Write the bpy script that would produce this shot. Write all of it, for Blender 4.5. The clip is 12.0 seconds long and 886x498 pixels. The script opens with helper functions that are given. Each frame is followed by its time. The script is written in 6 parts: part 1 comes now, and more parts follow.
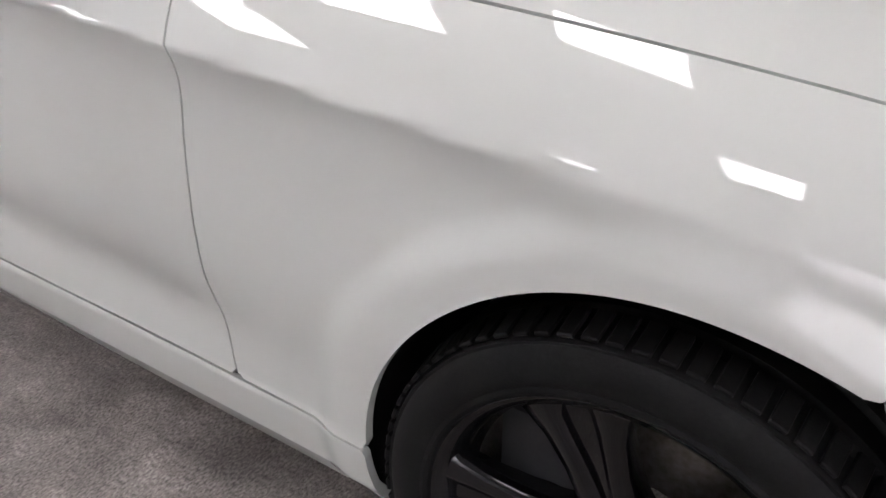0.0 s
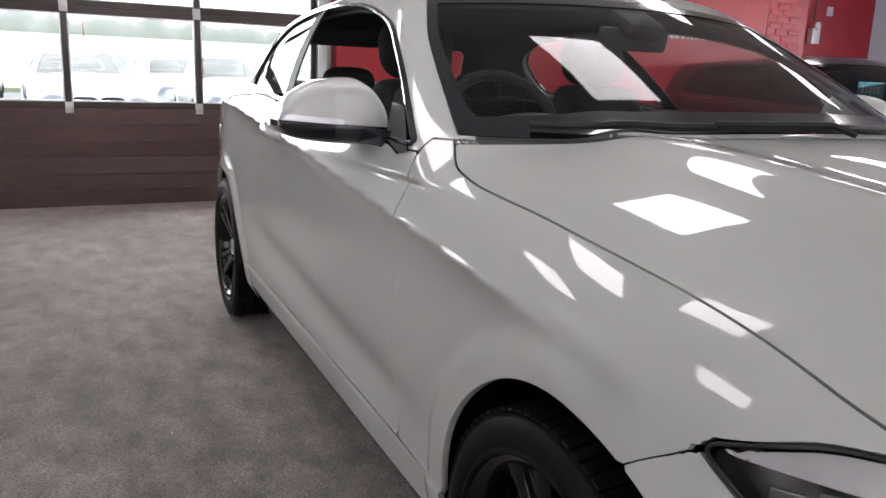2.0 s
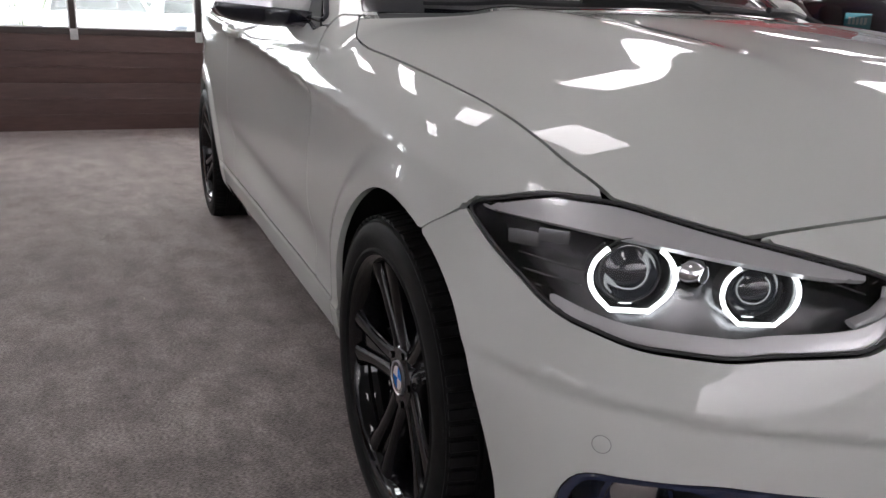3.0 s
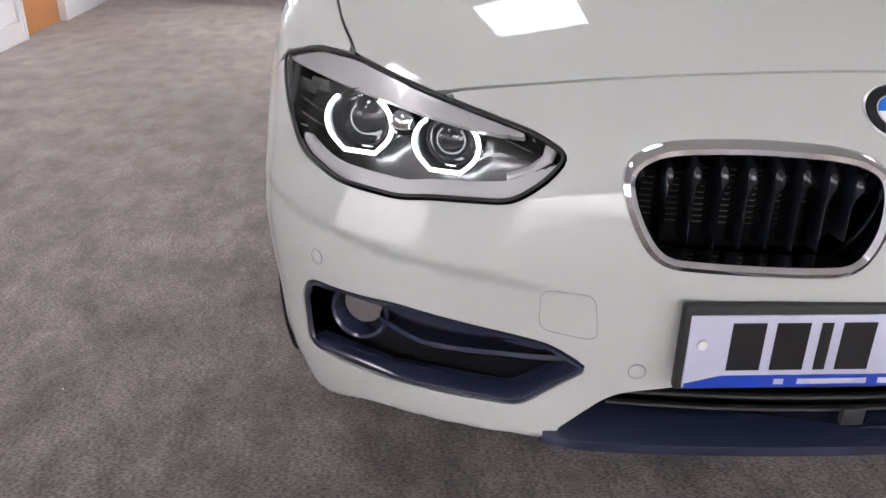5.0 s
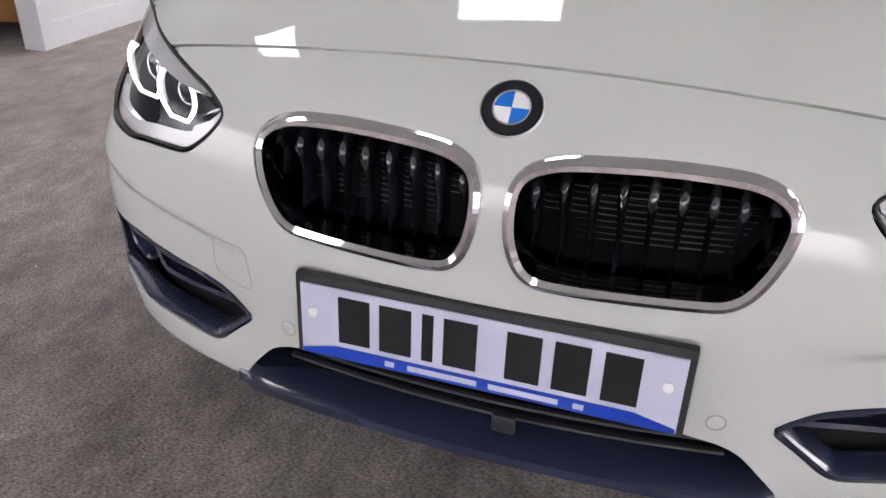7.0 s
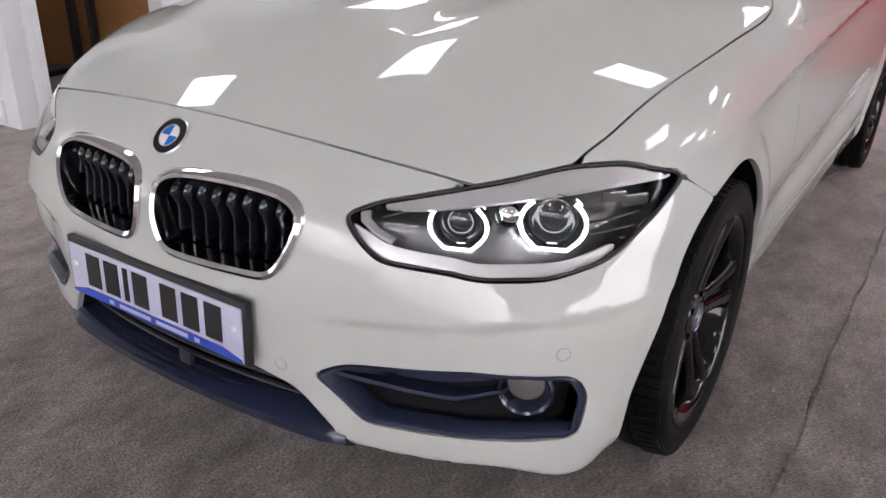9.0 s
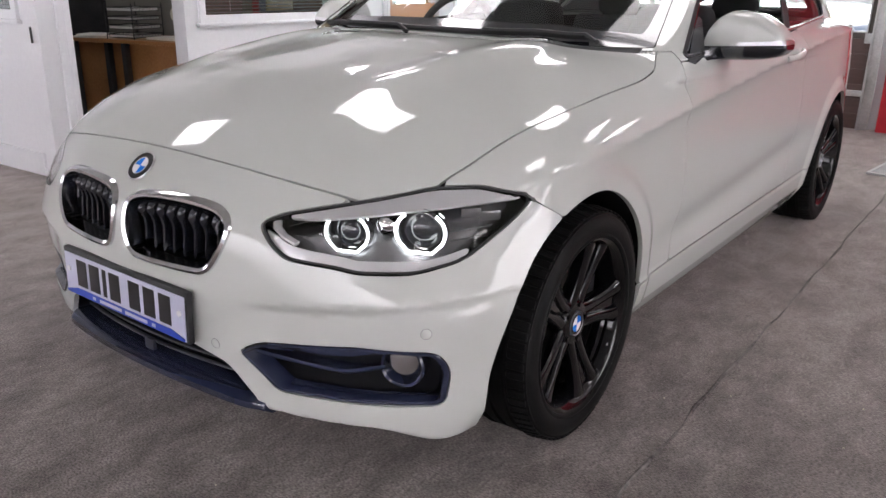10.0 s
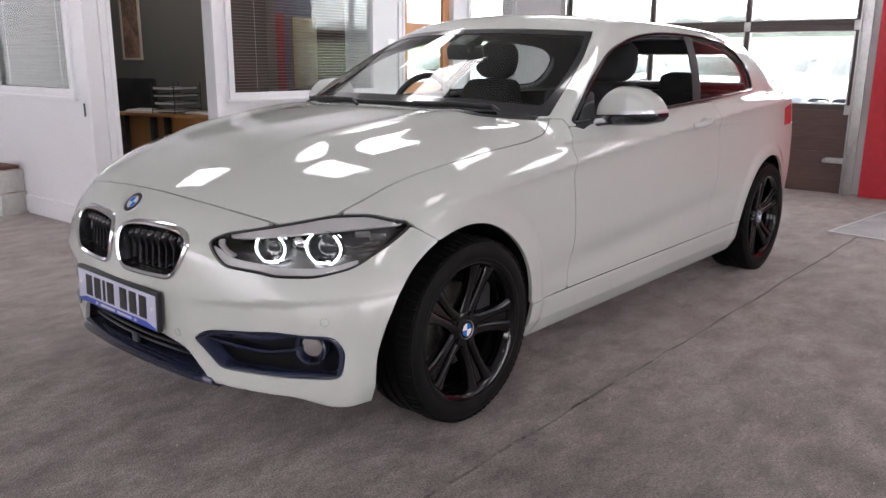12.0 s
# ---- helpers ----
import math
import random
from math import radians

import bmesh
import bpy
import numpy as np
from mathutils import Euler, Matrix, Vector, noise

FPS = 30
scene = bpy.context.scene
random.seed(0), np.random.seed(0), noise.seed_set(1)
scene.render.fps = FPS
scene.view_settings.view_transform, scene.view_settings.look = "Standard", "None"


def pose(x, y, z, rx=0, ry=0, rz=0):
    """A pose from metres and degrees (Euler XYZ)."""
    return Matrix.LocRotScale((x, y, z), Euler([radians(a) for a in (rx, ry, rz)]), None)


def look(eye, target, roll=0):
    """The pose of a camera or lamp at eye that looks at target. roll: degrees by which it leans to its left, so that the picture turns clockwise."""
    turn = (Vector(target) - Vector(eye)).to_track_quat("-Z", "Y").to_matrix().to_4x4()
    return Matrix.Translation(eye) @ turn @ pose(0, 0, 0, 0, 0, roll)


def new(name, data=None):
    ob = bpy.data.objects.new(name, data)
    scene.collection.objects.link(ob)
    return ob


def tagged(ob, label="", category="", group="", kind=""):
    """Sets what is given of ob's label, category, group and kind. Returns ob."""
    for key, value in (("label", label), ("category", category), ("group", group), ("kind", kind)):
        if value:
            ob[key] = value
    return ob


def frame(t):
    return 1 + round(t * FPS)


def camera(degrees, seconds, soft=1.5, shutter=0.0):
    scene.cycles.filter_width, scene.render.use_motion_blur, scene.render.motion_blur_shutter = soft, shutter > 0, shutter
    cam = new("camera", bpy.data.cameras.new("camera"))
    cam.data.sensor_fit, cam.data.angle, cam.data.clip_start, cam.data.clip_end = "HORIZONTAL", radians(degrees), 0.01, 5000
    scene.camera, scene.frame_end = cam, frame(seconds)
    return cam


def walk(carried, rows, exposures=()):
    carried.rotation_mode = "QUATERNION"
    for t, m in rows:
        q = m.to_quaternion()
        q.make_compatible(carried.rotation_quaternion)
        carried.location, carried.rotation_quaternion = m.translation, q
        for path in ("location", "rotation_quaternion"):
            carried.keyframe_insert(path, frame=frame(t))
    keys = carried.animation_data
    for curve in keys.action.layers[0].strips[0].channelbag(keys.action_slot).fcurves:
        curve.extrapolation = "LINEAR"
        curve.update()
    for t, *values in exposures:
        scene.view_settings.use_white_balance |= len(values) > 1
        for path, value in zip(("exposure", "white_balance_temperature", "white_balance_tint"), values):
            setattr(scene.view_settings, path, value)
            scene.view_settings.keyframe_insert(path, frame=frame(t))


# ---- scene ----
cam = camera(59.13, 12.0)
PATH = [
    (0, (0.181, -1.446, 1.053), (-0.817, 0.001, 0.099), -0.52),
    (0.5, (0.214, -1.477, 1.131), (-1.120, -0.228, 0.318), -1.02),
    (1, (0.336, -1.519, 1.179), (-1.243, -0.459, 0.562), 0.65),
    (1.5, (0.563, -1.538, 1.185), (-1.154, -0.639, 0.692), 1.21),
    (2, (0.878, -1.449, 1.114), (-0.892, -0.624, 0.682), 2.1),
    (2.5, (1.081, -1.384, 1.038), (-0.695, -0.583, 0.581), 2.62),
    (3, (1.288, -1.317, 0.974), (-0.474, -0.552, 0.419), 2.3),
    (3.2, (1.363, -1.296, 0.966), (-0.398, -0.559, 0.372), 2.18),
    (4.8, (1.650, -0.730, 0.977), (-0.161, -0.547, 0.149), 1.27),
    (5, (1.664, -0.642, 0.998), (-0.144, -0.528, 0.151), 1.32),
    (5.5, (1.620, -0.415, 0.997), (-0.174, -0.470, 0.115), 1.15),
    (6, (1.584, -0.216, 1.002), (-0.188, -0.438, 0.102), 1.09),
    (6.5, (1.610, -0.015, 1.023), (-0.124, -0.393, 0.102), 1.36),
    (7, (1.609, 0.207, 1.036), (-0.073, -0.333, 0.098), 1.62),
    (7.5, (1.583, 0.459, 1.031), (-0.041, -0.255, 0.106), 1.52),
    (7.7, (1.583, 0.560, 1.038), (-0.024, -0.199, 0.125), 1.88),
    (9.3, (1.629, 1.376, 1.165), (0.111, 0.317, 0.407), 1.04),
    (9.5, (1.660, 1.479, 1.173), (0.140, 0.397, 0.453), 0.98),
    (10, (1.745, 1.703, 1.175), (0.233, 0.566, 0.529), 0.93),
    (10.5, (1.881, 1.925, 1.179), (0.375, 0.741, 0.608), 0.49),
    (11, (1.962, 2.111, 1.194), (0.462, 0.894, 0.674), 0.42),
    (11.5, (2.005, 2.303, 1.219), (0.523, 1.054, 0.727), 0.47),
    (12, (1.934, 2.423, 1.202), (0.471, 1.144, 0.731), 0.38),
]
walk(cam, [(t, look(eye, target, roll)) for t, eye, target, roll in PATH], [(0, 1.2), (1.5, 0.65), (2.5, 0.2), (3.2, 0.2), (5, 0.85), (7.7, 0.8), (12, 0.5)])

# ---- light ----
world = bpy.data.worlds.new("sky")
scene.world = world
world.use_nodes = True
wn = world.node_tree
sky = wn.nodes.new("ShaderNodeTexSky")
sky.sky_type, sky.sun_disc = "NISHITA", False
sky.sun_elevation, sky.sun_rotation = radians(43), radians(112)
wn.links.new(sky.outputs[0], wn.nodes["Background"].inputs[0])
wn.nodes["Background"].inputs[1].default_value = 0.15
sun = new("sun", bpy.data.lights.new("sun", "SUN"))
sun.data.energy, sun.data.angle, sun.data.color = 2.5, radians(12), (1, 0.96, 0.9)
sun.matrix_world = look((20, -8, 20), (0, 0, 0))
CEIL = 2.75          # the ceiling's height
LAMP_POWER = 6.8     # glow of the ceiling panels


# ---- materials ----
def material(name, color=(0.5, 0.5, 0.5), rough=0.5, metal=0.0, coat=0.0, spec=0.5):
    m = bpy.data.materials.new(name)
    m.use_nodes = True
    p = m.node_tree.nodes["Principled BSDF"]
    p.inputs["Base Color"].default_value = (*color, 1)
    p.inputs["Roughness"].default_value, p.inputs["Metallic"].default_value = rough, metal
    p.inputs["Coat Weight"].default_value, p.inputs["Specular IOR Level"].default_value = coat, spec
    p.inputs["Coat Roughness"].default_value = 0.02
    return m


def principled(m):
    return m.node_tree.nodes["Principled BSDF"]


def mottled(m, colors, scales=(3, 60), rough=None, bump=0.0, bump_scale=200, stretch=(1, 1, 1), contrast=0.25):
    """Two sizes of noise between two colours, with a fine relief."""
    t, p = m.node_tree, principled(m)
    co = t.nodes.new("ShaderNodeTexCoord")
    mp = t.nodes.new("ShaderNodeMapping")
    mp.inputs["Scale"].default_value = stretch
    t.links.new(co.outputs["Object"], mp.inputs[0])
    fac = None
    for s, w in zip(scales, (0.6, 0.4)):
        n = t.nodes.new("ShaderNodeTexNoise")
        n.inputs["Scale"].default_value, n.inputs["Detail"].default_value = s, 6
        t.links.new(mp.outputs[0], n.inputs[0])
        mul = t.nodes.new("ShaderNodeMath")
        mul.operation = "MULTIPLY_ADD"
        mul.inputs[1].default_value = w
        t.links.new(n.outputs[0], mul.inputs[0])
        if fac:
            t.links.new(fac, mul.inputs[2])
        else:
            mul.inputs[2].default_value = 0
        fac = mul.outputs[0]
    r = t.nodes.new("ShaderNodeValToRGB")
    r.color_ramp.elements[0].position, r.color_ramp.elements[1].position = 0.5 - contrast / 2, 0.5 + contrast / 2
    r.color_ramp.elements[0].color, r.color_ramp.elements[1].color = (*colors[0], 1), (*colors[1], 1)
    t.links.new(fac, r.inputs[0])
    t.links.new(r.outputs[0], p.inputs["Base Color"])
    if rough:
        q = t.nodes.new("ShaderNodeMapRange")
        q.inputs["To Min"].default_value, q.inputs["To Max"].default_value = rough
        t.links.new(fac, q.inputs[0])
        t.links.new(q.outputs[0], p.inputs["Roughness"])
    if bump:
        n = t.nodes.new("ShaderNodeTexNoise")
        n.inputs["Scale"].default_value, n.inputs["Detail"].default_value = bump_scale, 3
        t.links.new(mp.outputs[0], n.inputs[0])
        b = t.nodes.new("ShaderNodeBump")
        b.inputs["Strength"].default_value, b.inputs["Distance"].default_value = bump, 0.004
        t.links.new(n.outputs[0], b.inputs["Height"])
        t.links.new(b.outputs[0], p.inputs["Normal"])
    return m


def glowing(name, color, power):
    m = material(name, color, 0.4)
    p = principled(m)
    p.inputs["Emission Color"].default_value, p.inputs["Emission Strength"].default_value = (*color, 1), power
    return m


def glass(name, color=(1, 1, 1), rough=0.0, tint=0.75):
    """A thin pane: mostly clear, with a mirror that grows at the rim."""
    m = bpy.data.materials.new(name)
    m.use_nodes = True
    t = m.node_tree
    t.nodes.clear()
    out, mix = t.nodes.new("ShaderNodeOutputMaterial"), t.nodes.new("ShaderNodeMixShader")
    tr, gl, fr = t.nodes.new("ShaderNodeBsdfTransparent"), t.nodes.new("ShaderNodeBsdfGlossy"), t.nodes.new("ShaderNodeLayerWeight")
    tr.inputs[0].default_value = (color[0] * tint, color[1] * tint, color[2] * tint, 1)
    gl.inputs["Roughness"].default_value = rough
    fr.inputs[0].default_value = 0.5
    power, lift = t.nodes.new("ShaderNodeMath"), t.nodes.new("ShaderNodeMath")
    power.operation, lift.operation = "POWER", "MULTIPLY_ADD"
    power.inputs[1].default_value, lift.inputs[1].default_value, lift.inputs[2].default_value = 5.0, 0.8, 0.035
    t.links.new(fr.outputs["Facing"], power.inputs[0])
    t.links.new(power.outputs[0], lift.inputs[0])
    t.links.new(lift.outputs[0], mix.inputs[0])
    t.links.new(tr.outputs[0], mix.inputs[1])
    t.links.new(gl.outputs[0], mix.inputs[2])
    t.links.new(mix.outputs[0], out.inputs[0])
    return m


PAINT = material("white_paint", (0.505, 0.522, 0.498), 0.4, 0.0, 1.0, 0.05)
principled(PAINT).inputs["Coat IOR"].default_value = 1.55
GLOSS_BLACK = material("gloss_black", (0.006, 0.007, 0.012), 0.12, 0.0, 0.6)
NAVY = material("dark_blue_plastic", (0.020, 0.025, 0.052), 0.2, 0.0, 0.6)
PLASTIC = mottled(material("black_plastic", (0.015, 0.015, 0.017), 0.55), ((0.010, 0.010, 0.012), (0.02, 0.02, 0.022)), (20, 300))
RUBBER = mottled(material("tyre_rubber", (0.02, 0.02, 0.022), 0.6), ((0.004, 0.004, 0.0045), (0.010, 0.010, 0.010)), (12, 180), (0.5, 0.65), 0.15, 400)
principled(RUBBER).inputs["Specular IOR Level"].default_value = 0.12
# near black: dark duct plastic with the shade of hollows painted in
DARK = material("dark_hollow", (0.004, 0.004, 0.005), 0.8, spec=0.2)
CHROME = material("chrome", (0.75, 0.75, 0.77), 0.06, 1.0)
SATIN = material("satin_metal", (0.55, 0.55, 0.57), 0.28, 1.0)
GLASS = glass("car_glass", (0.9, 0.95, 0.93), 0.0, 0.92)
TINTED = glass("side_glass", (0.88, 0.93, 0.91), 0.0, 0.88)
CLEAR = glass("clear_lens", (1, 1, 1), 0.0, 0.96)
PANE = glass("window_pane", (0.97, 1, 0.99), 0.0, 0.95)
WHITE = mottled(material("white_gloss_paint", (0.78, 0.78, 0.8), 0.4), ((0.74, 0.74, 0.77), (0.79, 0.79, 0.815)), (1.5, 40), (0.3, 0.45))


def carpet():
    """Worn cord carpet: trodden patches, soft blotches and a fine fleck, with a felt-like sheen."""
    m = material("grey_carpet", (0.1, 0.1, 0.1), 0.95, spec=0.15)
    t, p = m.node_tree, principled(m)
    co = t.nodes.new("ShaderNodeTexCoord")

    def noise_at(scale, detail, lo, hi, stretch=(1, 1, 1)):
        mp, n, r = t.nodes.new("ShaderNodeMapping"), t.nodes.new("ShaderNodeTexNoise"), t.nodes.new("ShaderNodeMapRange")
        mp.inputs["Scale"].default_value = stretch
        n.inputs["Scale"].default_value, n.inputs["Detail"].default_value = scale, detail
        r.inputs["From Min"].default_value, r.inputs["From Max"].default_value = 0.3, 0.7
        r.inputs["To Min"].default_value, r.inputs["To Max"].default_value = lo, hi
        t.links.new(co.outputs["Object"], mp.inputs[0])
        t.links.new(mp.outputs[0], n.inputs[0])
        t.links.new(n.outputs[0], r.inputs[0])
        return r.outputs[0], n.outputs[0]
    parts = [noise_at(0.9, 4, 0.72, 1.25), noise_at(5.5, 6, 0.62, 1.36, (1, 1.6, 1)), noise_at(34, 4, 0.82, 1.2), noise_at(210, 2, 0.5, 1.6, (1, 0.55, 1))]
    value = parts[0][0]
    for q, _ in parts[1:]:
        mul = t.nodes.new("ShaderNodeMath")
        mul.operation = "MULTIPLY"
        t.links.new(value, mul.inputs[0])
        t.links.new(q, mul.inputs[1])
        value = mul.outputs[0]
    mix = t.nodes.new("ShaderNodeMix")
    mix.data_type = "RGBA"
    mix.blend_type = "MULTIPLY"
    mix.inputs["Factor"].default_value = 1
    mix.inputs["A"].default_value = (0.168, 0.151, 0.141, 1)
    t.links.new(value, mix.inputs["B"])
    t.links.new(mix.outputs["Result"], p.inputs["Base Color"])
    b = t.nodes.new("ShaderNodeBump")
    b.inputs["Strength"].default_value, b.inputs["Distance"].default_value = 0.55, 0.005
    t.links.new(parts[3][1], b.inputs["Height"])
    t.links.new(b.outputs[0], p.inputs["Normal"])
    p.inputs["Sheen Weight"].default_value, p.inputs["Sheen Roughness"].default_value = 0.45, 0.4
    p.inputs["Sheen Tint"].default_value = (1.0, 0.86, 0.84, 1)
    return m


CARPET = carpet()
RED = mottled(material("red_wall_paint", (0.45, 0.02, 0.035), 0.35), ((0.36, 0.008, 0.02), (0.47, 0.014, 0.03)), (0.8, 20), (0.25, 0.5), 0.05, 50)
BROWN = mottled(material("brown_door_panel", (0.1, 0.06, 0.055), 0.45), ((0.075, 0.042, 0.038), (0.115, 0.068, 0.06)), (0.7, 8), (0.4, 0.6), 0.1, 300, (1, 1, 6))
ALU = mottled(material("aluminium", (0.6, 0.6, 0.6), 0.35, 0.9), ((0.5, 0.5, 0.5), (0.68, 0.68, 0.68)), (4, 60), (0.25, 0.45))
CEILING = mottled(material("ceiling_tile", (0.72, 0.72, 0.7), 0.8), ((0.62, 0.62, 0.6), (0.74, 0.74, 0.72)), (1, 90), None, 0.2, 300)
PANEL_GLOW = glowing("lamp_diffuser", (1.0, 0.95, 0.98), LAMP_POWER)


# a few panels follow reflections on the car; the rest are added fill
LIGHTS = [(-3.4, -1.15), (-1.55, -1.15), (-1.7, 0.62), (-0.45, -0.6), (-3.3, 2.3), (-0.9, 2.6), (-3.4, 4.6), (-1.0, 4.8), (-2.4, 7.2), (-5.0, -1.3), (-5.0, 0.9), (-5.1, 3.2), (-5.2, 5.6), (-2.2, 4.0), (0.5, 5.4), (2.6, -2.4), (3.5, 0.9), (2.6, 3.6), (2.4, 7.4), (-2.6, -2.3), (0.2, -2.35)]


# ---------- the car's skin as one smooth function: x forward from the front axle, y to the side, z up ----------
def spl(x, xs, ys):
    """A smooth curve (monotone cubic) through a few knots, held flat outside."""
    xs, ys = np.array(xs, float), np.array(ys, float)
    h, d = np.diff(xs), np.diff(ys) / np.diff(xs)
    m = np.zeros(len(xs))
    for i in range(1, len(xs) - 1):
        if d[i - 1] * d[i] > 0:
            w1, w2 = 2 * h[i] + h[i - 1], h[i] + 2 * h[i - 1]
            m[i] = (w1 + w2) / (w1 / d[i - 1] + w2 / d[i])
    m[0], m[-1] = d[0], d[-1]
    x = np.clip(np.asarray(x, float), xs[0], xs[-1])
    i = np.clip(np.searchsorted(xs, x) - 1, 0, len(h) - 1)
    t = (x - xs[i]) / h[i]
    return ((1 + 2 * t) * (1 - t) ** 2 * ys[i] + t * (1 - t) ** 2 * h[i] * m[i]
            + t * t * (3 - 2 * t) * ys[i + 1] + t * t * (t - 1) * h[i] * m[i + 1])


def smax(a, b, k):
    h = np.maximum(k - np.abs(a - b), 0) / k
    return np.maximum(a, b) + h ** 3 * k / 6


def smin(a, b, k):
    return -smax(-a, -b, k)


def sstep(a, b, x):
    t = np.clip((x - a) / (b - a), 0, 1)
    return t * t * (3 - 2 * t)


AXLE_R, HUB_Z = -2.69, 0.315


def half_width(x, z):
    """Half the body's width at station x and height z: shoulder crease, hollow below it, sill, arch lips."""
    zc = spl(x, [-3.4, -2.7, -1.71, -0.59, 0.1, 0.6], [0.99, 0.975, 0.915, 0.824, 0.765, 0.72])
    w = spl(x, [-3.55, -3.2, -2.6, -1.9, -1.0, -0.3, 0.3, 0.8], [0.72, 0.82, 0.879, 0.877, 0.873, 0.872, 0.872, 0.85])
    d = z - zc
    fade = sstep(0.15, -0.4, x)
    up = np.maximum(d, 0)
    crease = 0.5 * (d + np.sqrt(d * d + 0.0045 ** 2))
    roll = (0.34 + 0.14 * fade) * crease + 1.8 * up ** 2
    u = 0.5 * (-d + np.sqrt(d * d + 0.0025 ** 2)) / 0.06
    hollow = 0.014 * fade * u * np.exp(1 - u)
    low = 0.5 * np.maximum(0.62 - z, 0) ** 2 * 0.5
    flank = 0.02 * np.exp(-((z - 0.425 - 0.08 * sstep(-0.6, -2.2, x)) / 0.065) ** 2) * sstep(-2.35, -1.9, x) * sstep(-0.25, -0.8, x)
    sill = 0.007 * sstep(0.345, 0.325, z) * sstep(-2.3, -2.28, x) * sstep(-0.30, -0.36, x) - 0.35 * np.maximum(0.25 - z, 0)
    out = w - roll - hollow - low - flank + sill
    for xw in (0.0, AXLE_R):
        r = np.hypot(x - xw, z - HUB_Z)
        out = out + 0.012 * sstep(0.45, 0.395, r) * sstep(0.1, 0.3, z)
    return out


def front_x(y, z):
    """How far forward the nose stands at that side distance and height."""
    y = np.abs(y)
    x0 = spl(z, [0.13, 0.2, 0.3, 0.4, 0.5, 0.6, 0.66, 0.742, 0.80, 0.95], [0.738, 0.760, 0.772, 0.779, 0.783, 0.780, 0.768, 0.705, 0.627, 0.342])
    c = spl(z, [0.2, 0.46, 0.73, 0.9], [0.275, 0.25, 0.40, 0.40])
    d = spl(z, [0.2, 0.46, 0.73, 0.9], [0.56, 0.50, 0.66, 0.66])
    ledge = 0.505 + 0.09 * (y - 0.44)
    tuck = 0.016 * sstep(0.34, 0.50, y) * sstep(ledge + 0.003, ledge - 0.022, z) * sstep(0.27, 0.36, z)
    return x0 - c * y ** 2 - d * y ** 8 - tuck


def top_z(x, y):
    """Height of the bonnet and of the deck under the windows."""
    y = np.abs(y)
    mid = spl(x, [-3.5, -2.7, -1.5, -0.7, -0.3, 0.1, 0.4, 0.6, 0.8], [1.02, 1.05, 1.04, 1.03, 1.018, 0.975, 0.915, 0.845, 0.755])
    drop = spl(x, [-3.5, -1.0, -0.6, -0.2, 0.2, 0.5, 0.8], [0.03, 0.03, 0.06, 0.083, 0.105, 0.115, 0.115])
    ridge = 0.015 * np.exp(-((y - (0.34 + 0.10 * sstep(0.7, -0.4, x))) / 0.07) ** 2) * sstep(-0.8, -0.2, x) * sstep(0.75, 0.5, x)
    return mid - drop * (y / 0.74) ** 2.4 + ridge


def lower(x, y, z):
    ay = np.abs(y)
    s = ay - half_width(x, z)
    f = (x - front_x(y, z)) * 0.8
    t = (z - top_z(x, y)) * 0.96
    rear = (-3.56 + 0.22 * ay ** 2 + 0.35 * ay ** 8 + 0.30 * np.maximum(z - 0.75, 0) + 0.15 * np.maximum(0.4 - z, 0) - x) * 0.95
    b = spl(x, [-0.5, 0.3, 0.37, 0.52, 0.62, 0.8], [0.172, 0.172, 0.175, 0.190, 0.226, 0.230]) - z
    v = smax(f, t, 0.085)
    v = smax(v, s, 0.11 - 0.06 * sstep(0.60, 0.48, z))
    v = smax(v, rear, 0.1)
    return smax(v, b, 0.02)


def cabin(x, y, z):
    ay = np.abs(y)
    yb = spl(x, [-3.4, -2.9, -2.4, -1.7, -1.0, -0.5], [0.66, 0.735, 0.795, 0.825, 0.815, 0.79])
    s = (ay - (yb - 0.42 * (z - 1.0) - 0.55 * np.maximum(z - 1.0, 0) ** 2)) * 0.88
    xw = spl(z, [0.9, 1.0, 1.1, 1.2, 1.3, 1.37, 1.45], [-0.08, -0.30, -0.52, -0.74, -0.97, -1.14, -1.36])
    w = (x - (xw - (0.62 - 0.5 * (z - 1.0)) * ay ** 2)) * 0.42
    roof = (z - (1.424 - 0.045 * np.abs((x + 1.6) / 1.0) ** 2.2 * np.where(x > -1.6, 1.0, 0.6) - 0.048 * (ay / 0.6) ** 2.4)) * 0.95
    xr = spl(z, [0.95, 1.05, 1.2, 1.3, 1.4], [-3.42, -3.36, -3.2, -3.08, -3.05])
    h = (xr + 0.2 * ay ** 2 - x) * 0.85
    v = smax(s, roof, 0.075)
    v = smax(v, w, 0.035)
    return smax(smax(v, h, 0.06), 0.9 - z, 0.02)


def skin(x, y, z):
    return smin(lower(x, y, z), cabin(x, y, z), 0.03)


def grad(f, p, e=1e-4):
    g = np.stack([(f(*(p + e * a).T) - f(*(p - e * a).T)) / (2 * e) for a in np.eye(3)], 1)
    return g


def settle(f, p, n=4):
    for _ in range(n):
        g = grad(f, p)
        p = p - g * (f(*p.T) / np.maximum((g * g).sum(1), 1e-6))[:, None]
    return p


def normals(f, p):
    g = grad(f, p, 4e-4)
    return g / np.linalg.norm(g, axis=1)[:, None]


